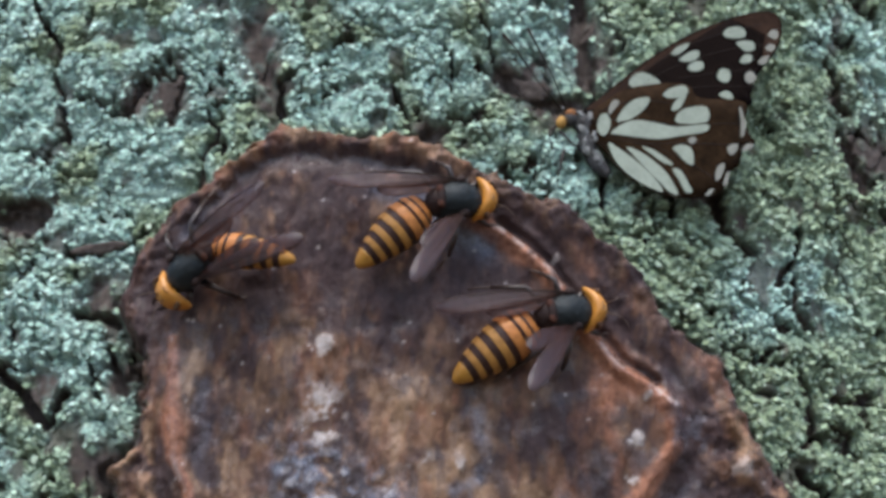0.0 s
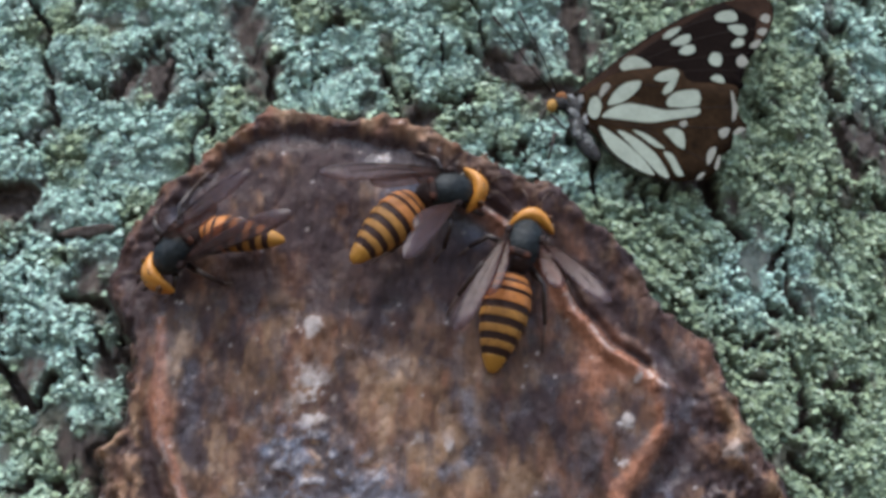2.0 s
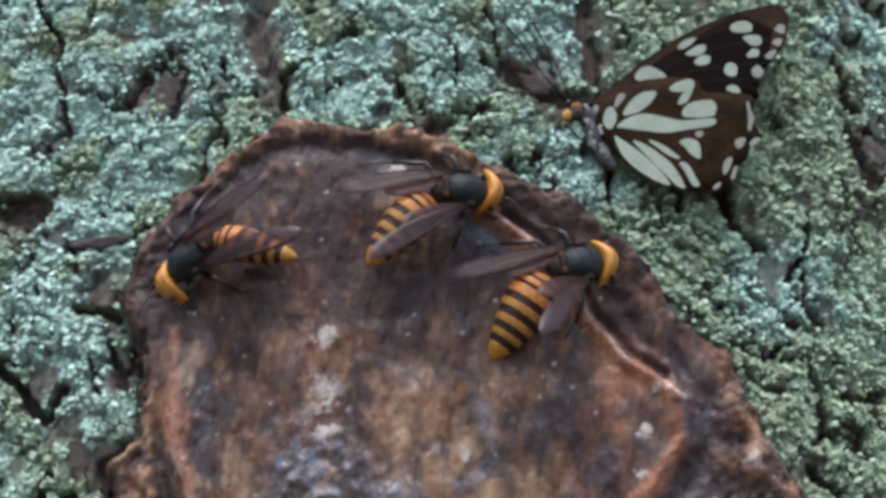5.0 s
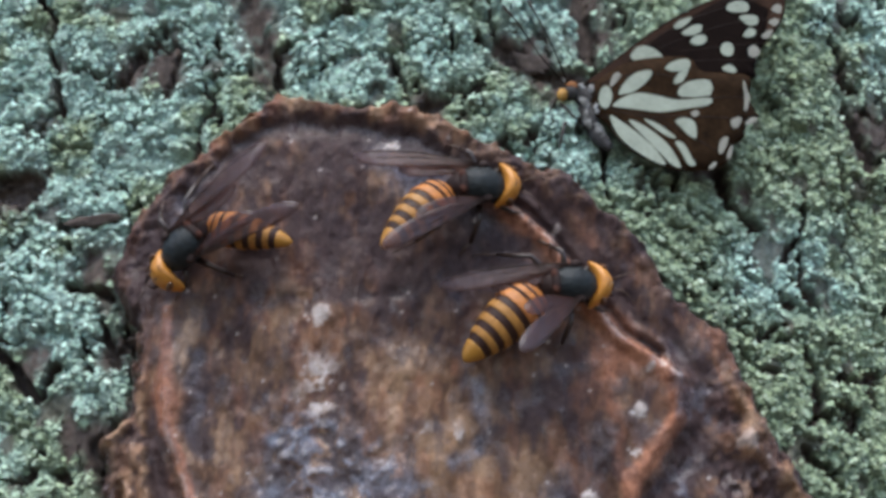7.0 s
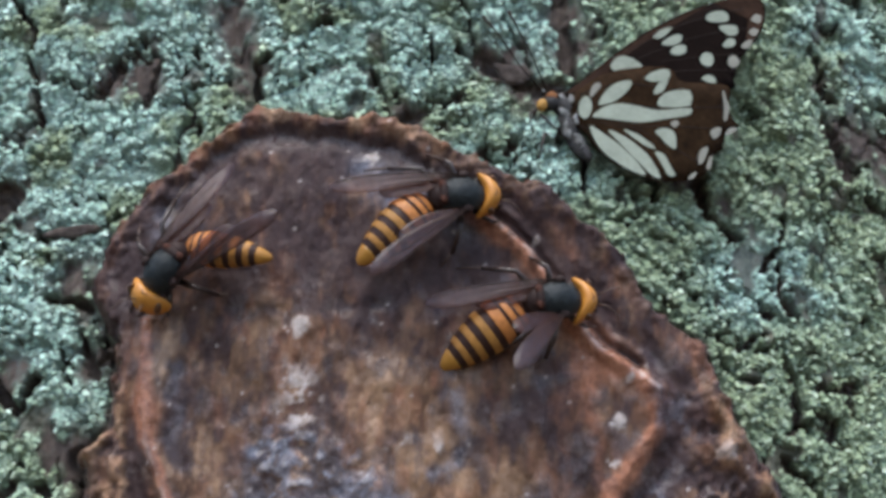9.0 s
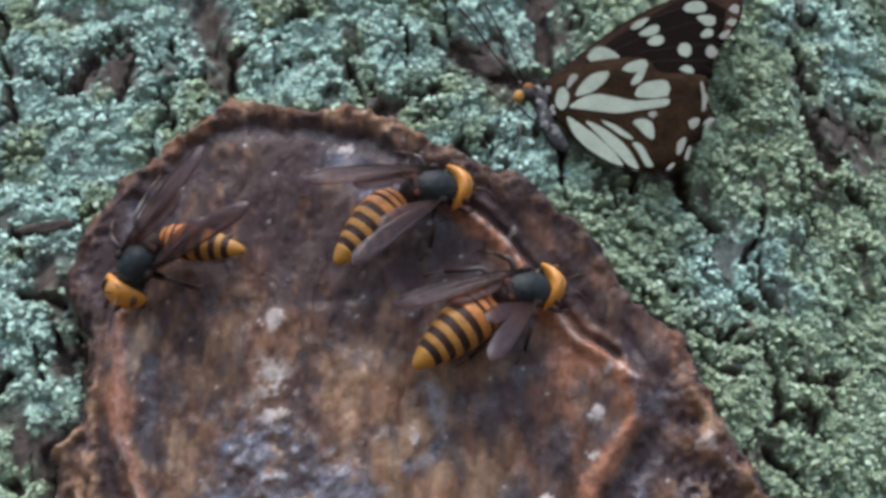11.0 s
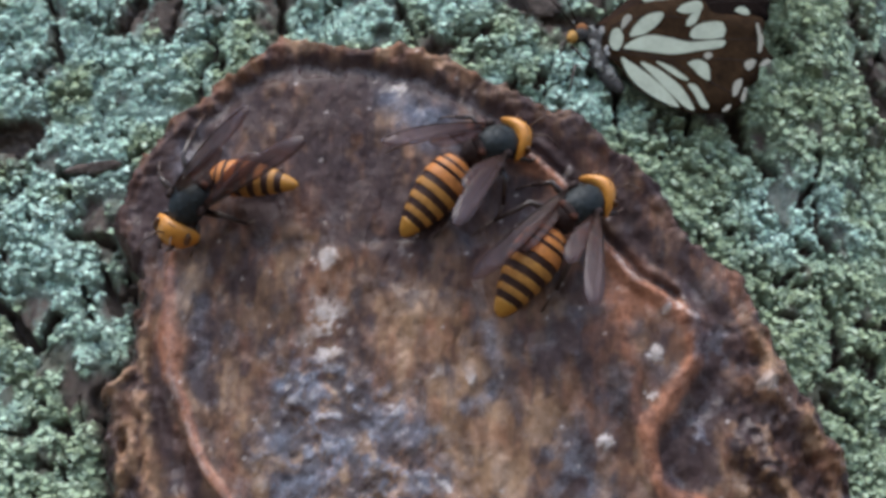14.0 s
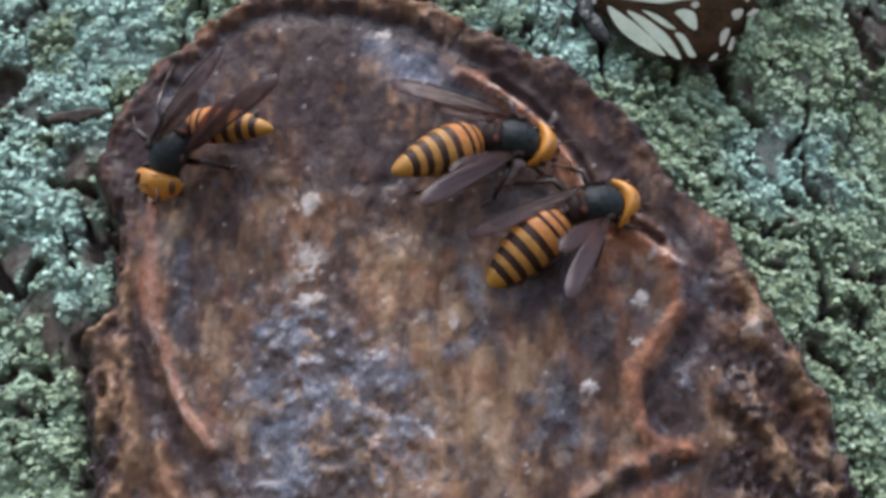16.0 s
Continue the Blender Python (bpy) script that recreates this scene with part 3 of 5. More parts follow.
    fold = 1 - abs(2 * fbm(x / 3.4, z / 8.0, 113, 4) - 1) * 1.8
    y_scar = face - 0.8 * ridge * (0.5 + 0.9 * fold * (1 - low)) + 1.3 * rim_groove
    y_scar -= np.exp(-(((sd - 2.6) / 3.4) ** 2)) * ((2.2 - 1.5 * low) * (fbm(x / 1.9, z / 2.4, 321, 4) - 0.5) + 1.4 * (fbm(x / 4.5, z / 3.0, 323, 3) - 0.5) + 2.6 * low * (fbm(x / 2.2, z / 11, 325, 3) - 0.5))
    y_scar -= 3.2 * (fbm(x / 10, z / 16, 101, 3) - 0.5) + 1.2 * (streak - 0.5) + 1.1 * (mottle - 0.5) + 0.5 * (fbm(x / 1.5, z / 2.2, 111, 3) - 0.5)
    y_scar += 0.35 * line(CREASE, 1.6)
    y_scar -= 1.2 * np.exp(-((red_d / 1.6) ** 2)) + (1.2 + 0.8 * ease(-50, -40, z)) * (0.4 + 1.2 * mottle) * np.exp(-((orange_d / 1.7) ** 2)) + 0.8 * np.exp(-((in_d / 2.0) ** 2)) + 1.0 * flap
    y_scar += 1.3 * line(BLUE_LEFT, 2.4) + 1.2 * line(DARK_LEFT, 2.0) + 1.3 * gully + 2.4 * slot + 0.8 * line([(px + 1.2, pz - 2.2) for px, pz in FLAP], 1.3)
    y_scar -= sides * (4.6 * (fbm(x / 5, z / 8, 121, 4) - 0.5) + 2.0 * (fold - 0.5)) + 2.4 * left_crust + 2.8 * right_crust
    crumb_r = ease(50, 58, x) * ease(-24, -32, z)
    y_scar -= crumb_r * (2.6 * (fbm(x / 3.2, z / 4.0, 341, 4) - 0.5) + 1.2 * (fbm(x / 1.3, z / 1.5, 343, 2) - 0.5))
    for cx, cz, r, h in ((60.9, -43.4, 2.6, 1.8), (39.6, -38.2, 1.4, 0.6), (29.4, -55.5, 1.0, 0.5), (-31, -45.7, 1.7, 0.8)):
        y_scar -= h * blob(x, z, cx, cz, r)
    grain = np.clip(blob(x, z, -24, -58, 12) + blob(x, z, -13, -54, 9) + 0.9 * blob(x, z, -26, -45, 7) + 0.7 * blob(x, z, -6, -68, 11) + 0.8 * blob(x, z, -32, -74, 9) + 0.8 * blob(x, z, -18, -70, 9), 0, 1)
    glint = fbm(wx / 2.1, wz / 2.3, 143, 3)
    y_scar -= grain * (0.8 * (glint - 0.5) + 0.4 * (speck - 0.5))
    y_bark = y_bark + 3.2 * low * np.exp(-(((sd + 0.9) / 1.1) ** 2)) * ease(0.36, 0.5, fbm(x / 6, z / 6, 147, 3))
    lichen = lichen * (1 - low * np.exp(-(((sd + 0.6) / 1.0) ** 2)))
    y = np.where(sd > 0, y_bark + (y_scar - y_bark) * crest, y_bark)
    # stains and tones: rust-red, tan, blue-black, pale; groove shade, bluish wet glints painted in
    red = 1.5 * (1 - ease(0.4, 1.3 + 2.0 * np.exp(-(((z + 36) / 9) ** 2)), red_d)) + 1.4 * (1 - ease(0.7, 2.7 + 0.7 * ease(-22, -12, z), orange_d)) + 0.7 * (1 - ease(0.4, 2.2, in_d)) + 0.55 * line([(px - 1.0, pz + 1.5) for px, pz in FLAP], 1.6)
    red += spots(((33, -23.5, 3.5), (38, -26, 4.5), (25, -13, 2.5), (37, -22, 5), (45.5, -32, 4.0), (54.5, -22.4, 3), (-48.5, -73.2, 3), (42.9, -75, 5), (32.0, -29, 3.5), (55.8, -37.4, 3), (12, 4, 4))) * 0.75
    red += 0.2 * line([(px + 5.0, pz + 4.0) for px, pz in ORANGE[1:6]], 2.6)
    red += 0.26 * ridge * ease(0.34, 0.56, fbm(x / 5, z / 5, 171, 3)) * (1 - 0.9 * low) * (1 - 0.9 * ease(5, 18, x)) + 0.30 * ease(0.5, 0.66, fbm(x / 3.5, z / 9, 173, 4))
    hollow = np.clip(blob(wx, wz, 39.0, -34.5, 3.6) + blob(wx, wz, 38.4, -39.5, 3.2) + 0.8 * blob(wx, wz, 40.5, -43, 2.2), 0, 1)
    red *= (0.15 + 1.4 * fbm(x / 2.6, z / 3.4, 175, 4)) * (1 - 0.92 * hollow)
    tan = spots(((1.4, -48.5, 9), (8.7, -57.2, 11), (11.7, -67.7, 11), (3.4, -75, 12), (-17.3, -67.6, 6), (-7, -46.3, 6), (19.6, -44, 6), (-8, -36, 6), (-1, -30, 6))) * (0.45 + 0.9 * ease(0.36, 0.62, wet))
    tan += 0.8 * spots(((-31.2, 12.9, 6), (-16.4, 10.0, 6), (-11.8, 6.2, 6), (-24.2, -34, 5), (-31.4, -15.1, 3.5), (-3.9, 1.2, 4), (-41.4, -41.2, 5), (-37.5, -56.7, 6), (-42.5, -26, 4))) * ease(0.36, 0.58, wet)
    tan += 0.55 * rim_top * ease(0.36, 0.56, speck) + 0.9 * grain * ease(0.54, 0.62, fbm(wx / 4, wz / 5, 149, 4)) + 1.0 * left_crust + 0.9 * right_crust * ease(0.42, 0.6, speck) + 0.5 * ease(0.54, 0.68, mottle) + 0.35 * ease(0.52, 0.66, fbm(x / 2.2, z / 4.0, 203, 4)) + 0.9 * blob(x, z, 60.9, -43.4, 3.0)
    # dark: blue-black streaks, with shade painted into rim groove, gully, slot and under flap
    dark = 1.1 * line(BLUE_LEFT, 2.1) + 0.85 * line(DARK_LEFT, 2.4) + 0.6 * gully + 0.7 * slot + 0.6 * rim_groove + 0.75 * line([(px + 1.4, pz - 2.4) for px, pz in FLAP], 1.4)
    dark += 0.8 * spots(((-40, -71.3, 5), (-30.7, -73.6, 5), (-15.2, -70.5, 3.5), (-20.3, -76, 4), (20.1, -65.5, 4.5), (24.4, -59.3, 5), (47.1, -53.3, 5), (45.7, -59.8, 4), (-2.8, -41.9, 2.6), (-31, -45.7, 1.7)))
    dark += 0.55 * spots(((25.4, -27, 6), (17.5, -41.8, 4), (29.4, -43, 5), (52, -47.7, 5), (7.1, -7.2, 9), (-57.8, -4.3, 8), (-42.1, -22, 3), (-7.2, -12, 7), (11, -22, 9), (-20, -6, 6), (22, -36, 6), (-21, 18, 4), (-13, 18.5, 3), (60.5, -50.6, 5), (53.6, -72.3, 5)))
    # upper scar darker, less so on tan, red and the top rim
    dark += ease(-24, -8, z) * (0.52 + 0.45 * ease(0.42, 0.6, fbm(x / 5, z / 6, 165, 4))) * (1 - 0.5 * np.clip(tan, 0, 1)) * (1 - np.clip(red, 0, 1)) * (1 - rim_top)
    # darker along the right rim, the lower outer edge and between crusts
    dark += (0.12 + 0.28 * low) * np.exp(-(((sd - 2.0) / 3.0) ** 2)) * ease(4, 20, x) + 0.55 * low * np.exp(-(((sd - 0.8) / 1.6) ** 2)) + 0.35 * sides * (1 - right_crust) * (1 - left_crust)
    # random dark tone, plus shade painted into hollows of grain and crust
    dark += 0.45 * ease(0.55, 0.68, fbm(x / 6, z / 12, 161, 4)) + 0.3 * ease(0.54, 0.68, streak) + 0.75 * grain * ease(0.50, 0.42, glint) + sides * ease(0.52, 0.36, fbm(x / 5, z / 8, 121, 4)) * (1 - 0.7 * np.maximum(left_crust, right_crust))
    # painted shade along the crease, broken up by noise
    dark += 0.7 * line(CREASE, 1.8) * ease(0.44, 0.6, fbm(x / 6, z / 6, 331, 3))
    dark += 0.5 * ease(0.56, 0.66, fbm(x / 2.6, z / 4.5, 351, 4)) * (1 - np.clip(red, 0, 1))
    dark += 0.6 * hollow * ease(0.35, 0.6, speck + 0.2)
    knob = np.clip(blob(jx, jz, 60.9, -43.6, 2.6) + 0.8 * blob(jx, jz, 60.6, -37.0, 2.2) + right_crust * ease(0.46, 0.6, speck) + 0.9 * left_crust * ease(0.36, 0.52, speck), 0, 1)
    knob = np.maximum(knob, 0.8 * crumb_r * ease(0.60, 0.68, fbm(x / 3.2, z / 4.0, 341, 4)))
    tan = np.maximum(tan, knob)
    dark = dark * (1 - 0.85 * knob)
    # blue: lilac streaks, and sky reflected in wet wood painted as bluish specks
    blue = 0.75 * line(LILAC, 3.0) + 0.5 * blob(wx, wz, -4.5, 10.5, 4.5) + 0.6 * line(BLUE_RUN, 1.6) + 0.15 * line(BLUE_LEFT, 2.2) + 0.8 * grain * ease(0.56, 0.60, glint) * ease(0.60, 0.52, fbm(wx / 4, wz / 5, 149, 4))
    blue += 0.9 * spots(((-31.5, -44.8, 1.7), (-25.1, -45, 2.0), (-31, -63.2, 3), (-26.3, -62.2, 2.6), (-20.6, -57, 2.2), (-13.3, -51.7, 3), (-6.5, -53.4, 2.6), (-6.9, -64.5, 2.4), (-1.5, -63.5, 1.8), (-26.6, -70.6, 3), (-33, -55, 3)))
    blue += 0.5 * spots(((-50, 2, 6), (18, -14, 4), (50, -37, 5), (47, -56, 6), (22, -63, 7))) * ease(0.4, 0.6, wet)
    # pale: glints painted on the grain zone, plus bare pale blotches
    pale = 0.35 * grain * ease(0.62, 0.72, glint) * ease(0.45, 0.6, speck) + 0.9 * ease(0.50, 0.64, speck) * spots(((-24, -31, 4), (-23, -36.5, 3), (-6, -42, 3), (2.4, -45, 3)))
    for cx, cz, r, k in ((-23.6, -18.9, 2.0, 0.75), (39.7, -38.2, 1.7, 1.0), (29.4, -55.5, 1.3, 1.0), (-23.8, -30.0, 1.7, 0.7), (60.9, -43.6, 1.9, 0.5), (24, 0, 0.9, 0.7), (42.3, -28.8, 1.0, 0.8), (-9.6, 17.4, 1.3, 0.9), (-1.2, -63.5, 1.2, 0.9), (38.5, -46.5, 1.0, 0.7)):
        pale = np.maximum(pale, k * ease(0.25, 0.75, blob(jx, jz, cx, cz, 1.1 * r) * (0.6 + 0.8 * speck)))
    dots, _, which = cells(x / 3.2, z / 3.2, 207)
    pale = np.maximum(pale, 0.6 * (1 - ease(0.07, 0.15, dots)) * (which > 0.93))
    # highlight painted pale along the orange ridge and the red streak
    glint_line = (1 - ease(0.2, 0.8, near_line(lx - 0.7, lz - 0.5, ORANGE[1:9]))) + 0.5 * (1 - ease(0.2, 0.6, near_line(lx + 0.5, lz, RED_LEFT[2:])))
    pale = np.maximum(pale, 0.5 * glint_line * ease(0.40, 0.58, fbm(x / 1.6, z / 2.5, 181, 3)))
    masks = {"lichen": np.where(sd > 0, lichen * (1 - crest), lichen)}
    zone = sum(blob(x, z, cx, cz, r) for cx, cz, r in ((-72, 38, 34), (-98, 48, 22), (-80, 8, 14), (-55, 62, 24), (-15, 48, 20), (22, 24, 16), (-88, -22, 26), (20, 60, 16), (100, 60, 16), (70, -2, 9), (86, 2, 9)))
    masks["bluish"] = np.clip(1.5 * zone * ease(0.28, 0.62, fbm(x / 9, z / 9, 191, 4)) + 0.35 * (fbm(x / 5, z / 5, 195, 3) - 0.4), 0, 1)
    damp = 0.5 * np.exp(-((red_d / 1.8) ** 2)) + 0.7 * grain + glint_line + blue + 0.5 * rim_groove + 0.5 * ease(0.5, 0.62, wet) * low
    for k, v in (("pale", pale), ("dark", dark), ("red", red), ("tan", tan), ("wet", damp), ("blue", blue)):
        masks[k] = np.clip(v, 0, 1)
    return y, sd, deep, masks


def nearest_seed(x, z, deep, step=3):
    """Which bark plate each point belongs to: the seed that is reached first without crossing a fissure."""
    seeds = [(-105, 60), (-98, 35), (-75, 55), (-60, 60), (-78, 28), (-58, 38), (-60, 22), (-98, 22), (-82, 12), (-100, -5), (-82, -2), (-82, -18),
                    (-95, -25), (-72, -20), (-80, -40), (-100, -50), (-75, -60), (-46, 52), (-28, 58), (-22, 38), (-8, 58), (0, 42), (10, 28), (18, 56),
                    (28, 30), (22, 44), (45, 60), (30, 18), (50, 14), (48, 32), (70, 58), (70, 30), (82, 50), (86, 30), (105, 60), (104, 30), (75, 5),
                    (55, 4), (70, -10), (90, 8), (92, -14), (76, -26), (88, -36), (105, -20), (90, -58), (105, -55), (-30, 80), (30, 82), (85, 84), (-80, 82)]
    cost = 1 + 14 * deep
    best, who = np.full(x.shape, 1e9), np.zeros(x.shape, int)
    for k, (sx, sz) in enumerate(seeds):
        i, j = int(np.argmin(abs(x[:, 0] - sx))), int(np.argmin(abs(z[0] - sz)))
        best[i, j], who[i, j] = 0, k
    for _ in range(90):
        for axis, shift in ((0, 1), (0, -1), (1, 1), (1, -1)):
            there = np.roll(best, shift, axis) + cost
            if axis == 0:
                there[0 if shift == 1 else -1] = 1e9
            else:
                there[:, 0 if shift == 1 else -1] = 1e9
            better = there < best
            who = np.where(better, np.roll(who, shift, axis), who)
            best = np.where(better, there, best)
    return who, len(seeds)


def tree():
    tr = thing("tree_trunk", "grey-brown trunk crusted with pale green lichen, brown branch scar", "tree trunk")
    tr.matrix_world = pose(0, 0, Z0)
    xs, zs = np.arange(-140, 140.1, 0.4), np.arange(-132, 104, 0.4)
    x, z = np.meshgrid(xs, zs, indexing="ij")
    y, sd, deep, masks = relief(x, z)
    co = np.stack([x, y, z], -1).reshape(-1, 3) * MM
    flat = {k: v.ravel() for k, v in masks.items()}
    nx, nz = x.shape
    idx = np.arange(nx * nz).reshape(nx, nz)
    quads = np.stack([idx[:-1, :-1], idx[1:, :-1], idx[1:, 1:], idx[:-1, 1:]], -1).reshape(-1, 4)
    s_mid = sd[:-1, :-1].ravel()
    coarse = (slice(None, None, 5), slice(None, None, 5))
    who, count = nearest_seed(x[coarse], z[coarse], deep[coarse])
    who = np.repeat(np.repeat(who, 5, 0), 5, 1)[: nx - 1, : nz - 1].ravel()
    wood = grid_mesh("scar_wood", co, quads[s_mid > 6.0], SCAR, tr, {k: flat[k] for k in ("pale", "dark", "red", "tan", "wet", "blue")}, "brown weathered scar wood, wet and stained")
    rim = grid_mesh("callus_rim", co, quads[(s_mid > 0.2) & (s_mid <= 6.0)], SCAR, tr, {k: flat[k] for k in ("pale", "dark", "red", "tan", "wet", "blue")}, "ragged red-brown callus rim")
    for k in range(count):
        faces = quads[(s_mid <= 0.2) & (who == k)]
        if len(faces) > 50:
            grid_mesh("bark_plate", co, faces, BARK, tr, {"lichen": flat["lichen"], "bluish": flat["bluish"]})
    # lichen lobes
    rng = np.random.default_rng(5)
    slope_x, slope_z = np.gradient(y, 0.4)
    for n, least, most, lean in ((66000, 0.25, 0.74, 0.26), (46000, 0.15, 0.34, 0.40)):
        px, pz = rng.uniform(-122, 132, n), rng.uniform(-100, 98, n)
        i, j = ((px + 140) / 0.4).astype(int), ((pz + 132) / 0.4).astype(int)
        keep = (masks["lichen"][i, j] > rng.uniform(0.3, 0.95, n)) & (sd[i, j] < -0.3)
        px, pz, i, j = px[keep], pz[keep], i[keep], j[keep]
        n = len(px)
        normal = np.stack([np.clip(0.4 * slope_x[i, j], -0.45, 0.45), -np.ones(n), np.clip(0.4 * slope_z[i, j], -0.45, 0.45)], -1)
        normal /= np.linalg.norm(normal, axis=1, keepdims=True)
        normal += rng.normal(0, lean, (n, 3)) + np.array([0.0, 0.0, 0.28])
        normal /= np.linalg.norm(normal, axis=1, keepdims=True)
        side = np.cross(normal, np.array([0.0, 0.6, 1.0]) + rng.normal(0, 0.6, (n, 3)))
        side /= np.linalg.norm(side, axis=1, keepdims=True)
        other = np.cross(normal, side)
        size = least + (most - least) * rng.random(n) ** 1.8
        centre = np.stack([px, y[i, j] - rng.uniform(0.02, 0.42, n), pz], -1)
        verts = [centre + normal * (size * rng.uniform(-0.03, 0.06, n))[:, None]]
        for a in range(9):
            r = size * rng.uniform(0.35, 1.45, n)
            ang = 2 * math.pi * a / 9 + rng.uniform(-0.3, 0.3, n)
            h = size * rng.uniform(-0.10, 0.16, n)
            verts.append(centre + side * (1.15 * r * np.cos(ang))[:, None] + other * (0.95 * r * np.sin(ang))[:, None] + normal * h[:, None])
        verts.append(centre - normal * (0.35 * size)[:, None])
        lobes = np.stack(verts, 1).reshape(-1, 3) * MM
        base = np.arange(n)[:, None, None] * 11
        tri = np.array([[0, 1 + a, 1 + (a + 1) % 9] for a in range(9)] + [[10, 1 + (a + 1) % 9, 1 + a] for a in range(9)])
        crust = grid_mesh("lichen_crust", lobes, (base + tri[None]).reshape(-1, 3), LICHEN, tr, {"bluish": np.repeat(masks["bluish"][i, j], 11)}, "crumbly pale grey-green lichen", False)
        tagged(crust, kind="stuff")
    # loose bare flakes at the fissures
    for fx, fz, w, tall, turn, tip, out in ((-74, 5.5, 12, 4.5, 8, 14, 1.0), (20, 42.5, 13, 5.5, -33, 10, 0.4)):
        bm, edge = bmesh.new(), []
        for k in range(14):
            a = 2 * math.pi * k / 14
            r = 0.5 * (0.72 + 0.5 * noise.noise(Vector((fx + math.cos(a), fz + math.sin(a), 3.7))) + 0.04 * (k % 2))
            edge.append((w * r * math.cos(a), tall * r * math.sin(a)))
        blade(bm, spline(edge, 3), 1.2, lambda u, v: 0.5 * noise.noise(Vector((u * 0.5 + fx, v * 0.3, fz))))
        flake = part("bark_flake", bm, BARK, tr, "bare brown bark flake")
        flake.matrix_basis = pose(fx * MM, float(trunk_face(np.array(fx)) - out) * MM, fz * MM, 90, 0, 0) @ pose(0, 0, 0, tip, 0, turn)
    # the rest of the trunk, above, below and behind
    turns, levels = 96, 120
    a, h = np.meshgrid(np.linspace(0, 2 * math.pi, turns, endpoint=False), np.linspace(-Z0 * 1000 - 50, 2600, levels), indexing="ij")
    r = RADIUS - 9 + 8 * fbm(a * 6, h / 90, 7) + 60 * np.exp(-(h + Z0 * 1000) / 160) - 0.02 * np.clip(h, 0, None)
    r = np.where((np.cos(a) > 0.83) & (abs(h) < 160), RADIUS - 11, r)
    co = np.stack([AXIS + r * np.sin(a), RADIUS - 1 - r * np.cos(a), h], -1).reshape(-1, 3) * MM
    idx = np.arange(turns * levels).reshape(turns, levels)
    q = np.stack([idx[:, :-1], np.roll(idx, -1, 0)[:, :-1], np.roll(idx, -1, 0)[:, 1:], idx[:, 1:]], -1).reshape(-1, 4)
    lich = ease(0.4, 0.55, fbm(a * 8, h / 60, 17)).ravel()
    crown_cap = np.concatenate([idx[:, -1], idx[:1, -1]])
    q = np.concatenate([q, np.stack([np.full(turns // 2 - 1, idx[0, -1]), idx[1:-1:2, -1], idx[2::2, -1], crown_cap[3::2][: turns // 2 - 1]], -1)])
    grid_mesh("trunk_core", co, q, BARK, tr, {"lichen": lich, "bluish": 0.4 * lich})
    return tr


def ground():
    bm = bmesh.new()
    bmesh.ops.create_grid(bm, x_segments=60, y_segments=60, size=60)
    for v in bm.verts:
        v.co.z = 0.25 * (noise.noise(v.co * 0.15)) if v.co.length > 4 else 0
    return tagged(finish("ground", bm, LITTER), "brown leaf litter and soil under the tree", "ground", kind="structure")


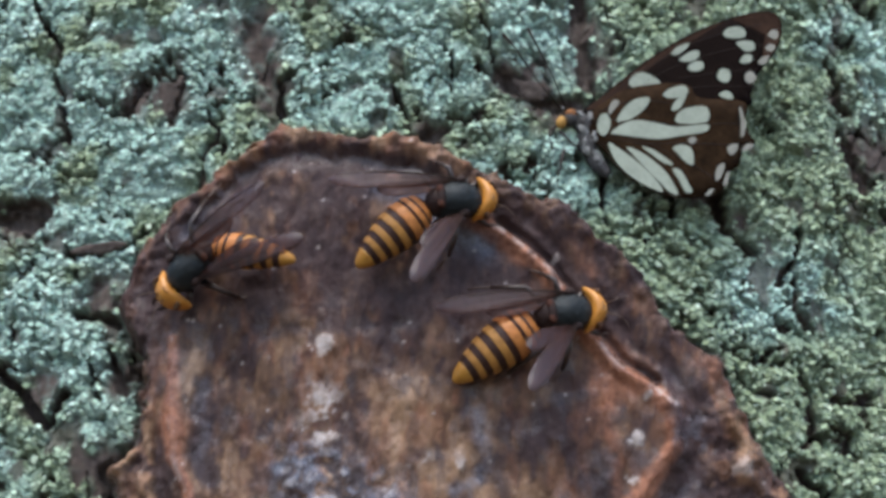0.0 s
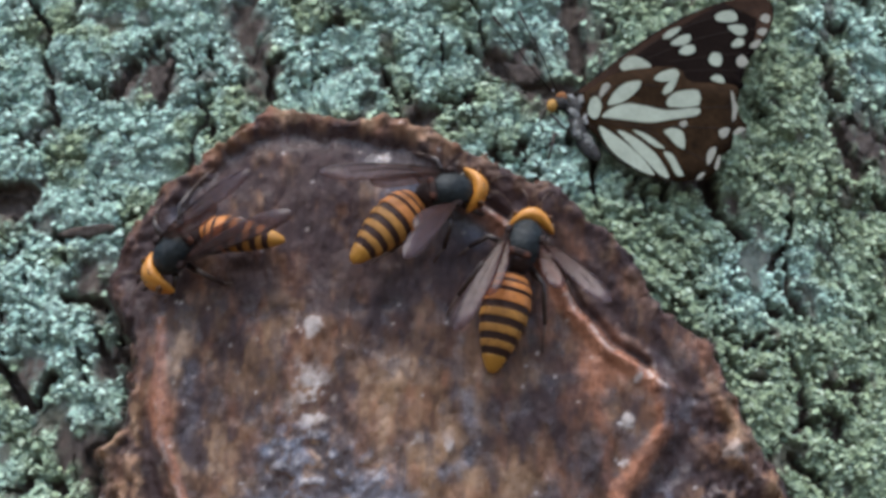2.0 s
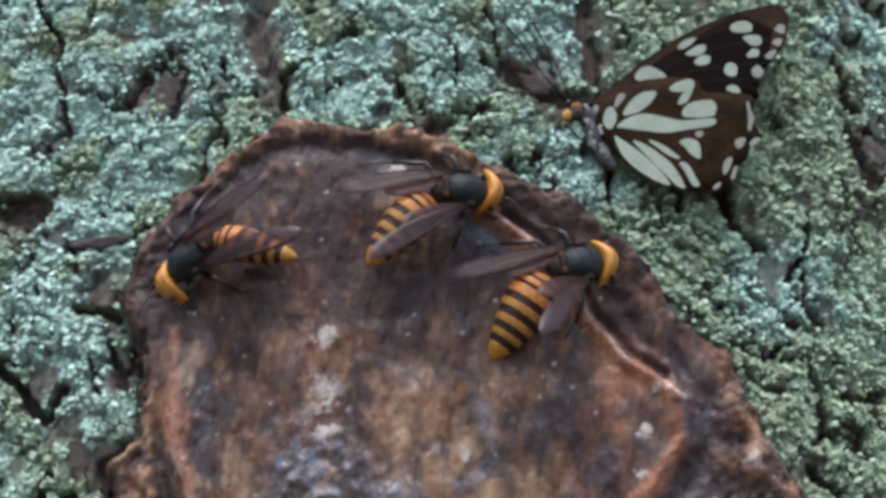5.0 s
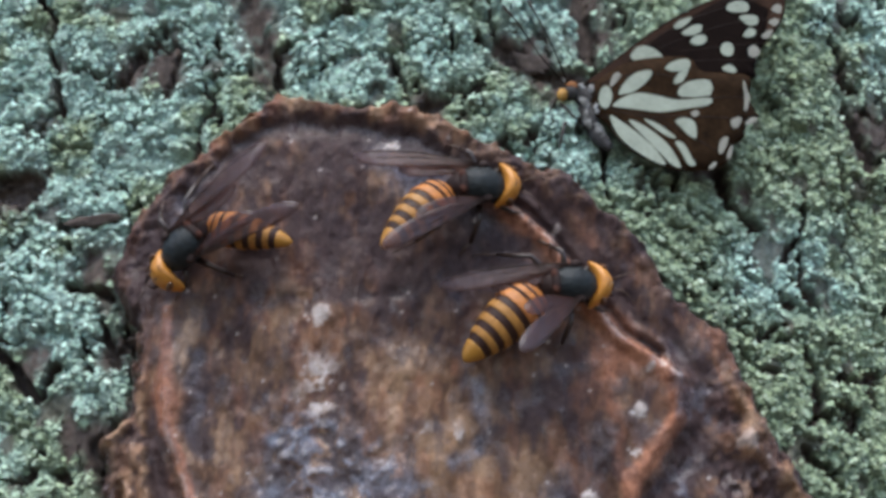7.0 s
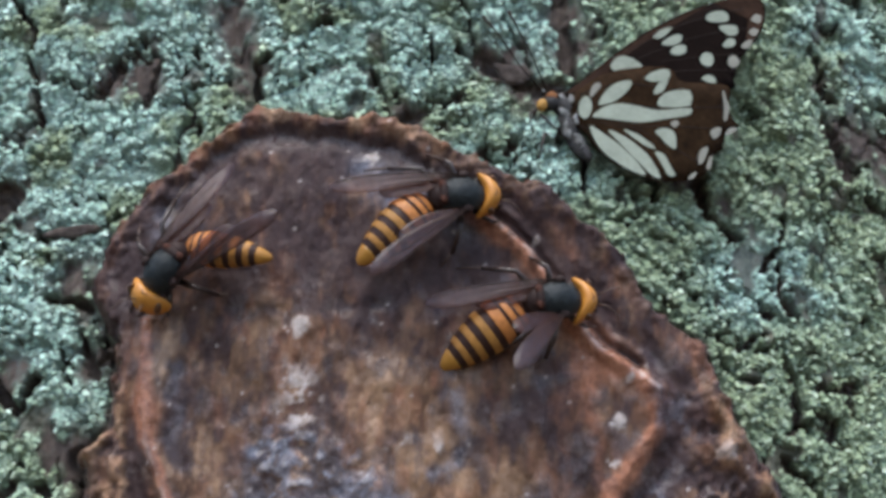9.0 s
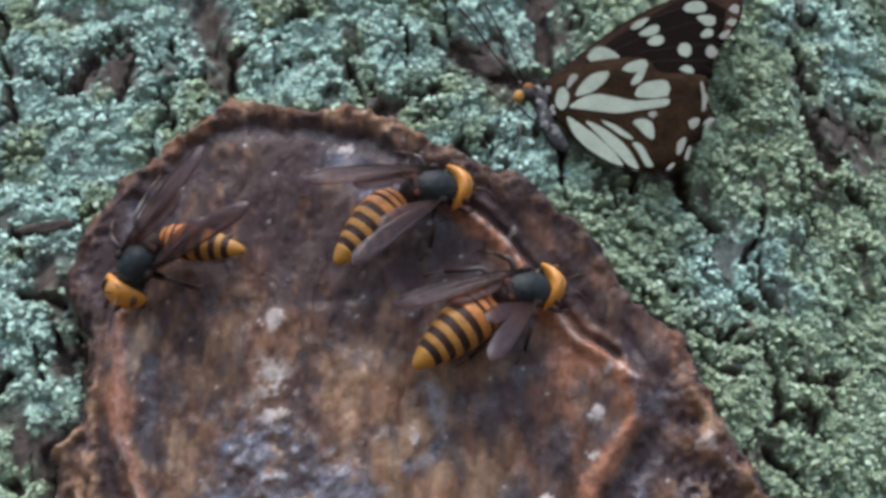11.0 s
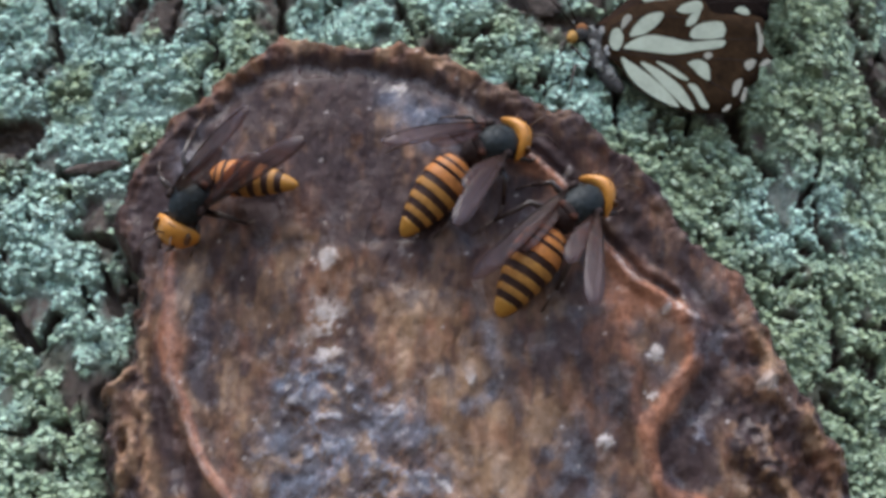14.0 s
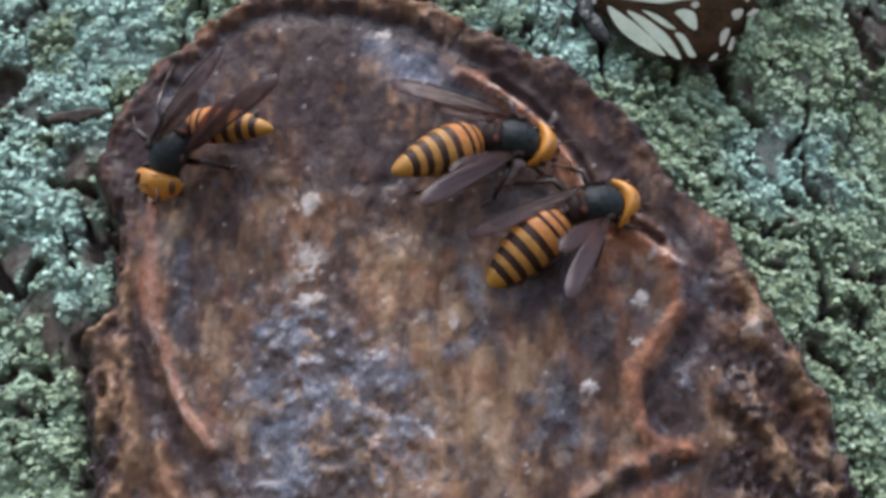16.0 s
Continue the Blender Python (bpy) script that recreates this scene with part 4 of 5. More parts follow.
# ---- hornets ----
def hornet(label, splay=4, gaster=1.0, slim=1.0):
    """x to its right, y ahead, z away from the bark; the origin in the thorax, 6.5 mm above its feet."""
    h = thing("hornet", label, "hornet", "hornets feeding on the scar")
    # thorax
    bm = bmesh.new()
    body_of(bm, [(-6.0, 1.3, 1.6, -0.2), (-5.2, 2.2, 2.7, 0), (-3.2, 3.2, 3.6, 0.2), (-0.4, 3.75, 4.1, 0.4), (2.2, 3.6, 3.8, 0.2), (4.2, 2.8, 2.8, -0.3), (5.5, 1.5, 1.6, -0.6)], n=22)
    thorax = part("thorax", bm, BLACK, h, "blue-black downy thorax")
    bm, rng = bmesh.new(), random.Random(3)
    for _ in range(700):
        a, u = rng.uniform(0.0, math.pi), rng.uniform(-0.9, 0.9)
        out = Vector((math.cos(a) * math.sqrt(1 - u * u), u, math.sin(a) * math.sqrt(1 - u * u)))
        foot = Vector((out.x * 3.6, out.y * 5.6 - 0.3, out.z * 3.95 + 0.3))
        top = foot + 0.75 * (out + Vector((rng.uniform(-0.5, 0.5), rng.uniform(-0.9, 0.1), rng.uniform(-0.3, 0.3)))).normalized()
        s = out.cross(Vector((rng.uniform(-1, 1), rng.uniform(-1, 1), rng.uniform(-1, 1)))).normalized() * 0.06
        bm.faces.new([bm.verts.new(p * MM) for p in (foot - s, foot + s, top)])
    tagged(part("down", bm, BLACK, thorax, "fine dark down", False), kind="stuff")
    bm = bmesh.new()
    egg(bm, (0, -2.6, 3.2), (2.7, 1.2, 1.1), 14)
    body_of(bm, [(-6.15, 1.35, 1.6, -0.2), (-5.3, 2.3, 2.8, 0), (-4.2, 2.9, 3.4, 0.15), (-3.2, 3.28, 3.7, 0.2)], n=18)
    part("scutellum", bm, SCUTE, h, "red-brown plate behind the thorax")
    for s in (-1, 1):
        bm = bmesh.new()
        egg(bm, (s * 1.5, -2.9, 3.75), (1.0, 0.75, 0.5), 10)
        part("scutellum_spot", bm, RUST, h)
        bm = bmesh.new()
        egg(bm, (s * 3.6, 1.6, 2.3), (0.9, 1.2, 0.7), 10)
        part("tegula", bm, SCUTE, h)
    # head
    head = new("head", bpy.data.meshes.new("head"))
    # a broad head that curves back round the front of the thorax
    bm, slices = bmesh.new(), []
    for k in range(17):
        u = math.cos(math.pi * (16 - k) / 16)
        x, full = 4.7 * u, max(0.06, 1 - u * u) ** 0.42
        y, z = 0.55 - 0.125 * x * x, -0.7 - 0.03 * x * x
        slices.append([Vector((x, y + 1.75 * full * math.cos(a), z + full * (2.7 * math.sin(a) if math.sin(a) > 0 else 3.4 * math.sin(a)))) * MM for a in (2 * math.pi * i / 20 for i in range(20))])
    ring_skin(bm, slices)
    bmesh.ops.recalc_face_normals(bm, faces=bm.faces[:])
    bm.to_mesh(head.data)
    bm.free()
    head.data.materials.append(HEAD)
    head.data.polygons.foreach_set("use_smooth", [True] * len(head.data.polygons))
    head.parent = h
    tagged(head, "large orange-yellow head")
    for s in (-1, 1):
        bm = bmesh.new()
        egg(bm, (s * 3.45, 0.35, -0.7), (0.72, 0.80, 1.6), 14, turn=Matrix.Rotation(radians(-s * 38), 4, "Z"))
        part("eye", bm, EYE, head)
        bm = bmesh.new()
        tube(bm, [(s * 1.3, 1.4, -2.6), (s * 1.3, 2.2, -3.2), (s * 0.8, 2.7, -3.6), (s * 0.3, 2.8, -3.8)], [0.5, 0.45, 0.3, 0.1], 8)
        part("mandible", bm, SCUTE, head)
        bm = bmesh.new()
        tube(bm, [(s * 0.9, 2.0, -0.4), (s * 1.6, 4.0, 0.9), (s * 2.2, 5.2, 0.2), (s * 2.8, 6.2, -1.2), (s * 3.2, 6.8, -2.6), (s * 3.4, 7.0, -4.0)], [0.20, 0.14, 0.13, 0.13, 0.12, 0.07], 7)
        part("antenna", bm, TARSUS, head)
    for ox in (-0.55, 0, 0.55):
        bm = bmesh.new()
        egg(bm, (ox, 1.3 - 0.4 * abs(ox), 1.62), (0.26, 0.26, 0.22), 8)
        part("simple_eye", bm, EYE, head)
    # abdomen: the waist and first ring, then the rings behind it
    def girth(y):
        k = -y / 21.0
        w = 4.95 * (math.sin(math.pi * min(1, max(0.02, k) ** 0.62)) ** 0.62) if k < 0.98 else 0.25
        if k > 0.5:
            w = min(w, 4.7 * max(0.001, 1 - ((k - 0.5) / 0.5) ** 1.7) ** 0.8)
        return max(0.25, w), max(0.22, w * 0.86), -0.2 - 3.3 * k * k

    def rings(y0, y1, cuts, swell):
        """Bands from y0 to y1; cuts: (share of the way, material index)."""
        bm, start = bmesh.new(), 0.0
        for stop, mat in cuts:
            n = max(2, int(round((stop - start) * 14)) + 1)
            st = []
            for k in range(n + 1):
                u = start + (stop - start) * k / n
                y = y0 + (y1 - y0) * u
                w, hh, zz = girth(y)
                f = 1 + swell * (u - 0.45)
                st.append((y, w * f, hh * f, zz))
            body_of(bm, st, mat, 22)
            start = stop
        return bm

    mats = [BAND_DARK, BAND_ORANGE, BAND_TAN, TIP]
    abdomen = new("abdomen", bpy.data.meshes.new("abdomen"))
    bm = rings(-0.4, -4.6, [(0.19, 0), (0.476, 1), (0.63, 0), (0.93, 1), (1.0, 0)], 0.05)
    tube(bm, [(0, 1.6, 0.0), (0, -0.6, -0.1), (0, -1.2, -0.2)], [0.8, 1.0, 1.6], 10, 0)
    bm.to_mesh(abdomen.data)
    bm.free()
    for mt in mats:
        abdomen.data.materials.append(mt)
    abdomen.data.polygons.foreach_set("use_smooth", [True] * len(abdomen.data.polygons))
    abdomen.parent = h
    tagged(abdomen, "banded abdomen, orange, brown and yellow")
    for y0, y1, cuts in ((-4.5, -7.2, [(0.20, 0), (1.0, 1)]), (-7.1, -10.3, [(0.50, 0), (1.0, 2)]), (-10.2, -13.3, [(0.53, 0), (1.0, 2)]),
                         (-13.2, -16.0, [(0.55, 0), (1.0, 2)]), (-15.9, -20.6, [(0.32, 0), (1.0, 3)])):
        part("abdomen_ring", rings(y0, y1, cuts, 0.07), mats, abdomen)
    for ob in (abdomen, *abdomen.children):
        ob.data.transform(Matrix.Diagonal((gaster * slim, gaster, gaster * slim, 1)))
    # wings
    wings = []
    for s in (-1, 1):
        fore = [(0, 0), (s * 0.9, -3), (s * 1.6, -9), (s * 2.2, -17), (s * 2.3, -22.5), (s * 1.5, -26.2), (s * 0.2, -26.8), (s * -1.2, -24.0), (s * -1.7, -18), (s * -1.5, -11), (s * -0.8, -5)]
        bm = bmesh.new()
        curve = lambda x, y, s=s: 0.9 * math.sin(-y / 26 * 3.0) - 0.15 * s * x
        blade(bm, spline(fore, 4), 0.10, curve)
        wing = part("forewing", bm, WING, h, "smoky brown folded wing")
        wing.matrix_basis = pose(s * 3.4 * MM, 1.4 * MM, 2.6 * MM)
        for line, rad in (([(s * 0.3, -0.5), (s * 1.3, -8), (s * 1.9, -18), (s * 1.5, -25.5)], 0.17), ([(0, -1), (s * 0.4, -8), (s * 0.6, -15), (s * 0.3, -22)], 0.09), ([(s * -0.2, -1), (s * -0.5, -8), (s * -0.6, -16)], 0.08)):
            bm = bmesh.new()
            pts = spline(line, 4, False)
            tube(bm, [(p[0], p[1], curve(p[0], p[1]) + 0.08) for p in pts], [rad * (1 - 0.6 * k / len(pts)) for k in range(len(pts))], 6)
            part("vein", bm, VEIN, wing)
        hind = [(s * -0.3, -0.8), (s * 0.3, -5), (s * 0.9, -11), (s * 0.8, -15.4), (s * -0.7, -17.2), (s * -2.4, -15.0), (s * -2.5, -9), (s * -1.2, -3)]
        bm = bmesh.new()
        blade(bm, spline(hind, 4), 0.08, lambda x, y: curve(x, y) - 0.45)
        part("hindwing", bm, WING, wing).matrix_basis = pose(0, 0, 0, 0, 0, -s * (splay if s > 0 else 4))
        wings.append(wing)
    # legs
    for s in (-1, 1):
        for name, y0, pts in (("front_leg", 3.2, [(s * 2.2, 3.0, -2.6), (s * 3.9, 4.4, -2.2), (s * 4.5, 6.6, -4.8), (s * 4.2, 8.8, -6.3)]),
                              ("middle_leg", 0.4, [(s * 2.6, 0.2, -3.0), (s * 7.2, -0.4, 0.0), (s * 10.4, -2.4, -4.4), (s * 12.4, -5.0, -6.3)]),
                              ("hind_leg", -2.8, [(s * 2.4, -2.8, -2.8), (s * 6.6, -6.6, 0.6), (s * 9.2, -13.2, -3.6), (s * 10.4, -18.2, -6.3)])):
            bm = bmesh.new()
            tube(bm, [pts[0], Vector(pts[0]).lerp(Vector(pts[1]), 0.6), pts[1], Vector(pts[1]).lerp(Vector(pts[2]), 0.5), pts[2]], [0.68, 0.74, 0.50, 0.52, 0.38], 8, 0)
            tube(bm, [pts[2], Vector(pts[2]).lerp(Vector(pts[3]), 0.5) + Vector((0, 0, 0.3)), pts[3]], [0.30, 0.24, 0.14], 7, 1)
            part(name, bm, [LEG, TARSUS], h)
    return h, head, abdomen, wings


# ---- butterfly ----
def butterfly():
    b = thing("butterfly", "dark brown butterfly with cream spots, wings closed, on lichened bark", "butterfly")
    # own axes: x to the wing's outer side, y up the trunk, z away from it
    bow = lambda x, y: 1.0 + 0.0009 * x * x - 0.02 * x

    def spot(outline, wing, mat, z, steps=5):
        bm = bmesh.new()
        blade(bm, spline(outline, steps), 0.04, bow, 0, z)
        part("wing_spot", bm, mat, wing, "", False)

    fore = [(-0.2, 2.4), (4.1, 6.6), (10.3, 11.8), (17.8, 17.4), (25.2, 21.5), (32.6, 24.5), (38.7, 26.0), (42.0, 25.6), (43.1, 22.7), (42.2, 18.8), (40.2, 15.6), (37.9, 13.0), (36.2, 10.5), (35.0, 7.3), (34.0, 4.8), (22, 3.2), (8, 0.4)]
    bm = bmesh.new()
    blade(bm, spline(fore, 5), 0.16, bow, 0, 0.0)
    fw = part("forewing", bm, BROWN_WING, b, "brown-black forewing with rows of cream spots")
    for o in ([(0.6, 3.4), (4.2, 6.5), (10.5, 11.6), (18, 17.1), (25.3, 21.2), (31, 23.6), (25, 20.2), (18.2, 15.6), (11.4, 10.4), (5.5, 5.2)],
              [(32.6, 24.2), (38.6, 25.7), (41.8, 25.3), (42.8, 22.6), (41.9, 18.9), (40.0, 15.9), (38.2, 14.2), (38.6, 17.2), (39.4, 20.6), (38.2, 23.0)]):
        spot(o, fw, DULL_BROWN, 0.08)
    spot([(9.8, 9.6), (10.8, 11.2), (12.6, 11.9), (14.9, 11.1), (16.3, 9.6), (14.7, 8.8), (11.8, 8.4), (10.3, 8.7)], fw, CREAM, 0.12)
    spot([(19.1, 16.2), (20.7, 17.8), (23.2, 18.5), (21.8, 16.8), (20.2, 15.9)], fw, CREAM, 0.12)
    spot([(20.7, 14.8), (23.0, 16.6), (25.0, 16.8), (24.6, 15.2), (22.8, 14.4)], fw, CREAM, 0.12)
    spot([(22.3, 12.9), (23.6, 14.4), (25.5, 14.5), (25.6, 13.1), (23.9, 12.3)], fw, CREAM, 0.12)
    spot([(30.5, 21.0), (31.8, 22.1), (34.2, 22.4), (35.2, 21.4), (34.8, 20.1), (32.7, 19.8), (31.0, 20.1)], fw, CREAM, 0.12)
    spot([(33.0, 18.7), (34.7, 19.3), (36.7, 18.9), (36.6, 17.3), (34.8, 16.9)], fw, CREAM, 0.12)
    spot([(33.4, 14.7), (34.7, 16.2), (36.0, 15.9), (35.7, 14.6), (34.1, 14.2)], fw, CREAM, 0.12)
    spot([(28.4, 11.6), (29.3, 12.9), (30.8, 12.7), (31.1, 11.2), (30.3, 10.0), (28.8, 10.3)], fw, CREAM, 0.12)
    spot([(28.3, 7.2), (29.6, 8.1), (30.9, 7.5), (31.1, 6.4), (29.6, 6.4)], fw, CREAM, 0.12)
    for o in ([(34.2, 11.7), (35.5, 12.5), (36.5, 11.1), (35.6, 9.8), (34.2, 10.1)], [(37.1, 14.3), (38.2, 15.6), (39.7, 15.9), (38.6, 14.0)],
              [(39.0, 17.5), (40.0, 18.5), (41.2, 18.1), (40.3, 16.8)], [(39.9, 20.4), (40.8, 21.7), (42.0, 21.4), (41.6, 19.7)]):
        spot(o, fw, DULL_CREAM, 0.14)
    for line in ([(0, 1.2), (10, 10.2), (24, 18.6), (39, 23.2)], [(1, 1), (14, 7), (26, 9), (37, 9)], [(2, 1.5), (16, 11.5), (30, 17), (40, 18.5)], [(20, 10.8), (30, 12.3), (38.8, 13)]):
        bm = bmesh.new()
        pts = spline(line, 5, False)
        tube(bm, [(p[0], p[1], bow(p[0], p[1]) + 0.05) for p in pts], [0.1] * len(pts), 6)
        part("vein", bm, VEIN, fw)
    hind = [(0.6, 1.6), (5.4, 6.0), (10.0, 8.3), (14.7, 9.2), (18.6, 9.6), (22.2, 9.0), (24.2, 6.4), (31.9, 6.0), (33.9, 4.4), (33.0, 1.1), (34.0, -2.0), (34.7, -3.4), (32.0, -5.2), (31.0, -8.1), (29.0, -9.5), (28.2, -12.0), (25.6, -14.4), (21.3, -15.0), (17.9, -15.0), (12.6, -13.5), (7.2, -10.2), (3.8, -5.6), (1.2, -2.6)]
    bm = bmesh.new()
    blade(bm, spline(hind, 5), 0.16, bow, 0, 0.35)
    hw = part("hindwing", bm, WARM_WING, b, "brown hindwing with long cream cells")
    spot([(2.5, -0.1), (3.2, 2.0), (4.5, 2.6), (5.3, 0.9), (4.7, -1.3), (3.7, -2.2), (2.7, -1.6)], hw, CREAM, 0.50)
    spot([(6.6, 1.0), (7.9, 3.4), (10.4, 5.6), (13.3, 6.3), (13.6, 5.3), (11.9, 3.2), (9.5, 1.5), (7.7, 1.0)], hw, CREAM, 0.50)
    spot([(5.2, -1.5), (7.7, 0.4), (10.6, 1.3), (14.1, 0.9), (18.6, 0.0), (25.0, 0.6), (24.6, -1.0), (19.6, -1.9), (14.9, -2.7), (10.3, -2.3), (6.9, -1.9)], hw, CREAM, 0.50)
    spot([(18.8, 2.1), (20.1, 3.6), (22.7, 4.4), (25.5, 4.3), (25.2, 1.1), (19.2, 0.7)], hw, CREAM, 0.50, 2)
    spot([(16.6, 7.0), (18.2, 8.3), (21.1, 9.0), (21.8, 7.8), (20.9, 6.7), (18.5, 6.2), (17.1, 6.4)], hw, CREAM, 0.50)
    spot([(19.8, 6.4), (21.3, 6.9), (20.6, 5.2), (19.7, 3.9), (18.1, 3.5), (18.5, 4.9)], hw, CREAM, 0.50)
    spot([(4.5, -3.7), (6.7, -4.9), (9.9, -7.4), (13.1, -10.7), (14.9, -13.8), (11.8, -12.8), (8.0, -10.2), (5.6, -7.3)], hw, CREAM, 0.50)
    spot([(8.2, -4.6), (10.7, -5.4), (13.4, -7.3), (16.0, -10.0), (17.9, -14.2), (16.2, -13.9), (14.1, -11.6), (11.0, -8.1)], hw, CREAM, 0.50)
    spot([(11.3, -4.3), (14.1, -5.3), (16.8, -7.4), (17.3, -8.2), (15.6, -7.8), (13.5, -6.3)], hw, CREAM, 0.50)
    spot([(17.2, -9.0), (18.9, -9.4), (20.3, -12.4), (20.8, -13.8), (19.4, -13.8), (18.2, -11.2)], hw, CREAM, 0.50)
    spot([(17.6, -4.6), (19.4, -3.8), (21.3, -4.5), (21.7, -6.4), (21.3, -8.2), (19.7, -7.3), (18.6, -5.8)], hw, CREAM, 0.50)
    for o in ([(5.0, 3.0), (5.8, 5.1), (6.9, 5.6), (7.4, 4.9), (6.2, 3.4), (5.2, 2.4)], [(20.9, -2.7), (22.1, -2.1), (22.6, -2.9), (21.5, -3.7)], [(28.8, -4.4), (30.0, -3.6), (31.1, -3.8), (30.4, -5.4), (29.2, -5.9)],
              [(26.0, -9.3), (26.8, -8.1), (28.0, -7.9), (27.0, -10.5), (25.8, -11.5)], [(32.1, 4.2), (32.6, 3.9), (33.0, 1.7), (33.3, 1.1), (32.5, -1.7), (31.8, -2.0), (32.1, 0.7)], [(31.6, -5.0), (33.0, -3.6), (34.3, -3.8), (32.9, -5.0)],
              [(27.2, -12.3), (28.1, -9.9), (28.7, -9.7), (28.0, -12.3)], [(23.3, -14.6), (24.2, -13.4), (25.2, -13.2), (24.4, -14.4)]):
        spot(o, hw, DULL_CREAM, 0.50)
    for line in ([(1, 0.5), (6, 1.2), (13, 1.0), (20, 0.5), (33, 1.0)], [(1, -1), (10, -3.6), (20, -3.4), (34, -4)], [(2.5, -3.6), (6, -5.7), (12, -10.9), (18, -15.8)], [(4, -3.6), (10, -6.4), (15, -10.5), (19, -15.6)], [(2, -1.2), (13, -3.8), (22, -8.6), (28, -12.6)],
                 [(3, 3), (9, 5.2), (15, 5.5), (26, 4)]):
        bm = bmesh.new()
        pts = spline(line, 5, False)
        tube(bm, [(p[0], p[1], bow(p[0], p[1]) + 0.42) for p in pts], [0.1] * len(pts), 6)
        part("vein", bm, VEIN, hw)
    bm = bmesh.new()
    for c, r, a in (((0.0, 0.6, 0.0), (1.9, 2.6, 1.7), 20), ((0.6, -3.2, -0.2), (2.0, 3.2, 1.7), 12), ((2.6, -7.6, -0.5), (1.5, 3.4, 1.4), 38)):
        egg(bm, c, r, 18, turn=Matrix.Rotation(radians(a), 4, "Z"))
    for v in bm.verts:
        v.co += Vector(noise.noise_vector(v.co * 1600)) * 0.00035
    body = part("body", bm, DARK_FUR, b, "grey and black downy body")
    for c, r, a in (((-0.8, 2.4, 1.2), (0.8, 0.9, 0.7), 0), ((1.1, 1.9, 1.3), (0.6, 1.2, 0.6), -20), ((-0.3, -0.9, 1.3), (1.0, 1.5, 0.6), 30), ((0.0, -4.3, 1.1), (0.8, 2.0, 0.6), 8), ((1.8, -2.4, 1.4), (0.6, 1.2, 0.5), 12), ((2.2, -6.4, 0.7), (0.9, 2.2, 0.6), 30)):
        bm = bmesh.new()
        egg(bm, c, r, 12, turn=Matrix.Rotation(radians(a), 4, "Z"))
        for v in bm.verts:
            v.co += Vector(noise.noise_vector(v.co * 1500)) * 0.0006 - Vector((0, 0, 0.00022))
        part("fur_tuft", bm, FUR, body, "pale grey fur")
    bm = bmesh.new()
    egg(bm, (-2.7, 1.6, 0.5), (1.5, 1.6, 1.4), 14)
    head = part("head", bm, DARK_FUR, b)
    bm = bmesh.new()
    egg(bm, (-4.6, 0.7, 0.9), (1.05, 1.4, 0.9), 14, turn=Matrix.Rotation(radians(-15), 4, "Z"))
    part("eye", bm, ORANGE_EYE, head, "orange eye")
    bm = bmesh.new()
    egg(bm, (-2.6, 2.5, 1.1), (1.2, 1.0, 0.8), 12)
    part("palp", bm, RUST_FUR, head, "rust-orange palp")
    bm = bmesh.new()
    egg(bm, (-4.0, 3.7, 0.9), (0.5, 0.5, 0.4), 10)
    part("fur_tuft", bm, FUR, head)
    for line in ([(-4.4, 3.0, 1.4), (-9, 9, 1.8), (-13, 16, 1.6), (-15.5, 19.5, 1.2)], [(-3.6, 3.2, 1.4), (-6, 10, 2.2), (-9, 17, 2.2), (-10.5, 20.5, 2.0)]):
        bm = bmesh.new()
        tube(bm, line, [0.17, 0.15, 0.17, 0.36], 6)
        part("antenna", bm, VEIN, head)
    for line in ([(-5.6, 0.0, 0.2), (-7.0, -1.0, 0.6), (-7.4, -5.3, -0.5), (-8.4, -8.3, -2.6)], [(-5.0, -0.8, 0.2), (-3.8, -2.4, 0.8), (-2.4, -3.8, 0.4), (-0.8, -4.2, 0.0)], [(-0.8, -4.6, -0.4), (-4.4, -5.2, 0.6), (-5.6, -10.0, -0.6), (-6.0, -15.6, -2.8)], [(-2.8, 0.6, 0.0), (-5.8, 0.0, 0.6), (-7.4, -4.4, -2.6)]):
        bm = bmesh.new()
        tube(bm, line, [0.32, 0.27, 0.22, 0.13][-len(line):], 6)
        part("leg", bm, LEG, b)
    return b


def leaf(x, z, lift, turn, size):
    lf = thing("leaf", "small fresh green leaf beside the lichened trunk", "leaf", "green leaves beside the trunk")
    bm = bmesh.new()
    blade(bm, spline([(0, 0), (0.28, 0.3), (0.33, 0.6), (0.18, 0.88), (0, 1.05), (-0.18, 0.88), (-0.33, 0.6), (-0.28, 0.3)], 4), 0.02, lambda u, v: 0.15 * u * u)
    bmesh.ops.scale(bm, vec=(size, size, size), verts=bm.verts[:])
    part("leaf_blade", bm, LEAF, lf)
    bm = bmesh.new()
    tube(bm, [(0, -0.35 * size, 0), (0, 0.3 * size, 0.02 * size), (0, 1.0 * size, 0)], [0.03 * size, 0.025 * size, 0.008 * size], 6)
    part("leaf_stalk", bm, LEAF, lf)
    y = float(trunk_face(np.array(x))) - lift
    lf.matrix_world = pose(x * MM, y * MM, Z0 + z * MM, 90, 0, 0) @ pose(0, 0, 0, 25, -10, turn)
    return lf


def sit(x, z, heading, tilt=0.0, lift=0.0):
    """A hornet's pose on the scar: thorax at x, z (millimetres from the scar's middle), head towards heading (degrees from level right, anticlockwise)."""
    y = -17.0 - lift + 0.0010 * (x + 5) ** 2
    return pose(x * MM, y * MM, Z0 + z * MM, 90, 0, 0) @ pose(0, 0, 0, 0, 0, heading - 90) @ pose(0, 0, 0, tilt)


def bend(turn, dip=0.0):
    """The abdomen's pose on the waist."""
    return pose(0, -5.8 * MM, -0.2 * MM, 0, 0, turn) @ pose(0, 0, 0, dip)


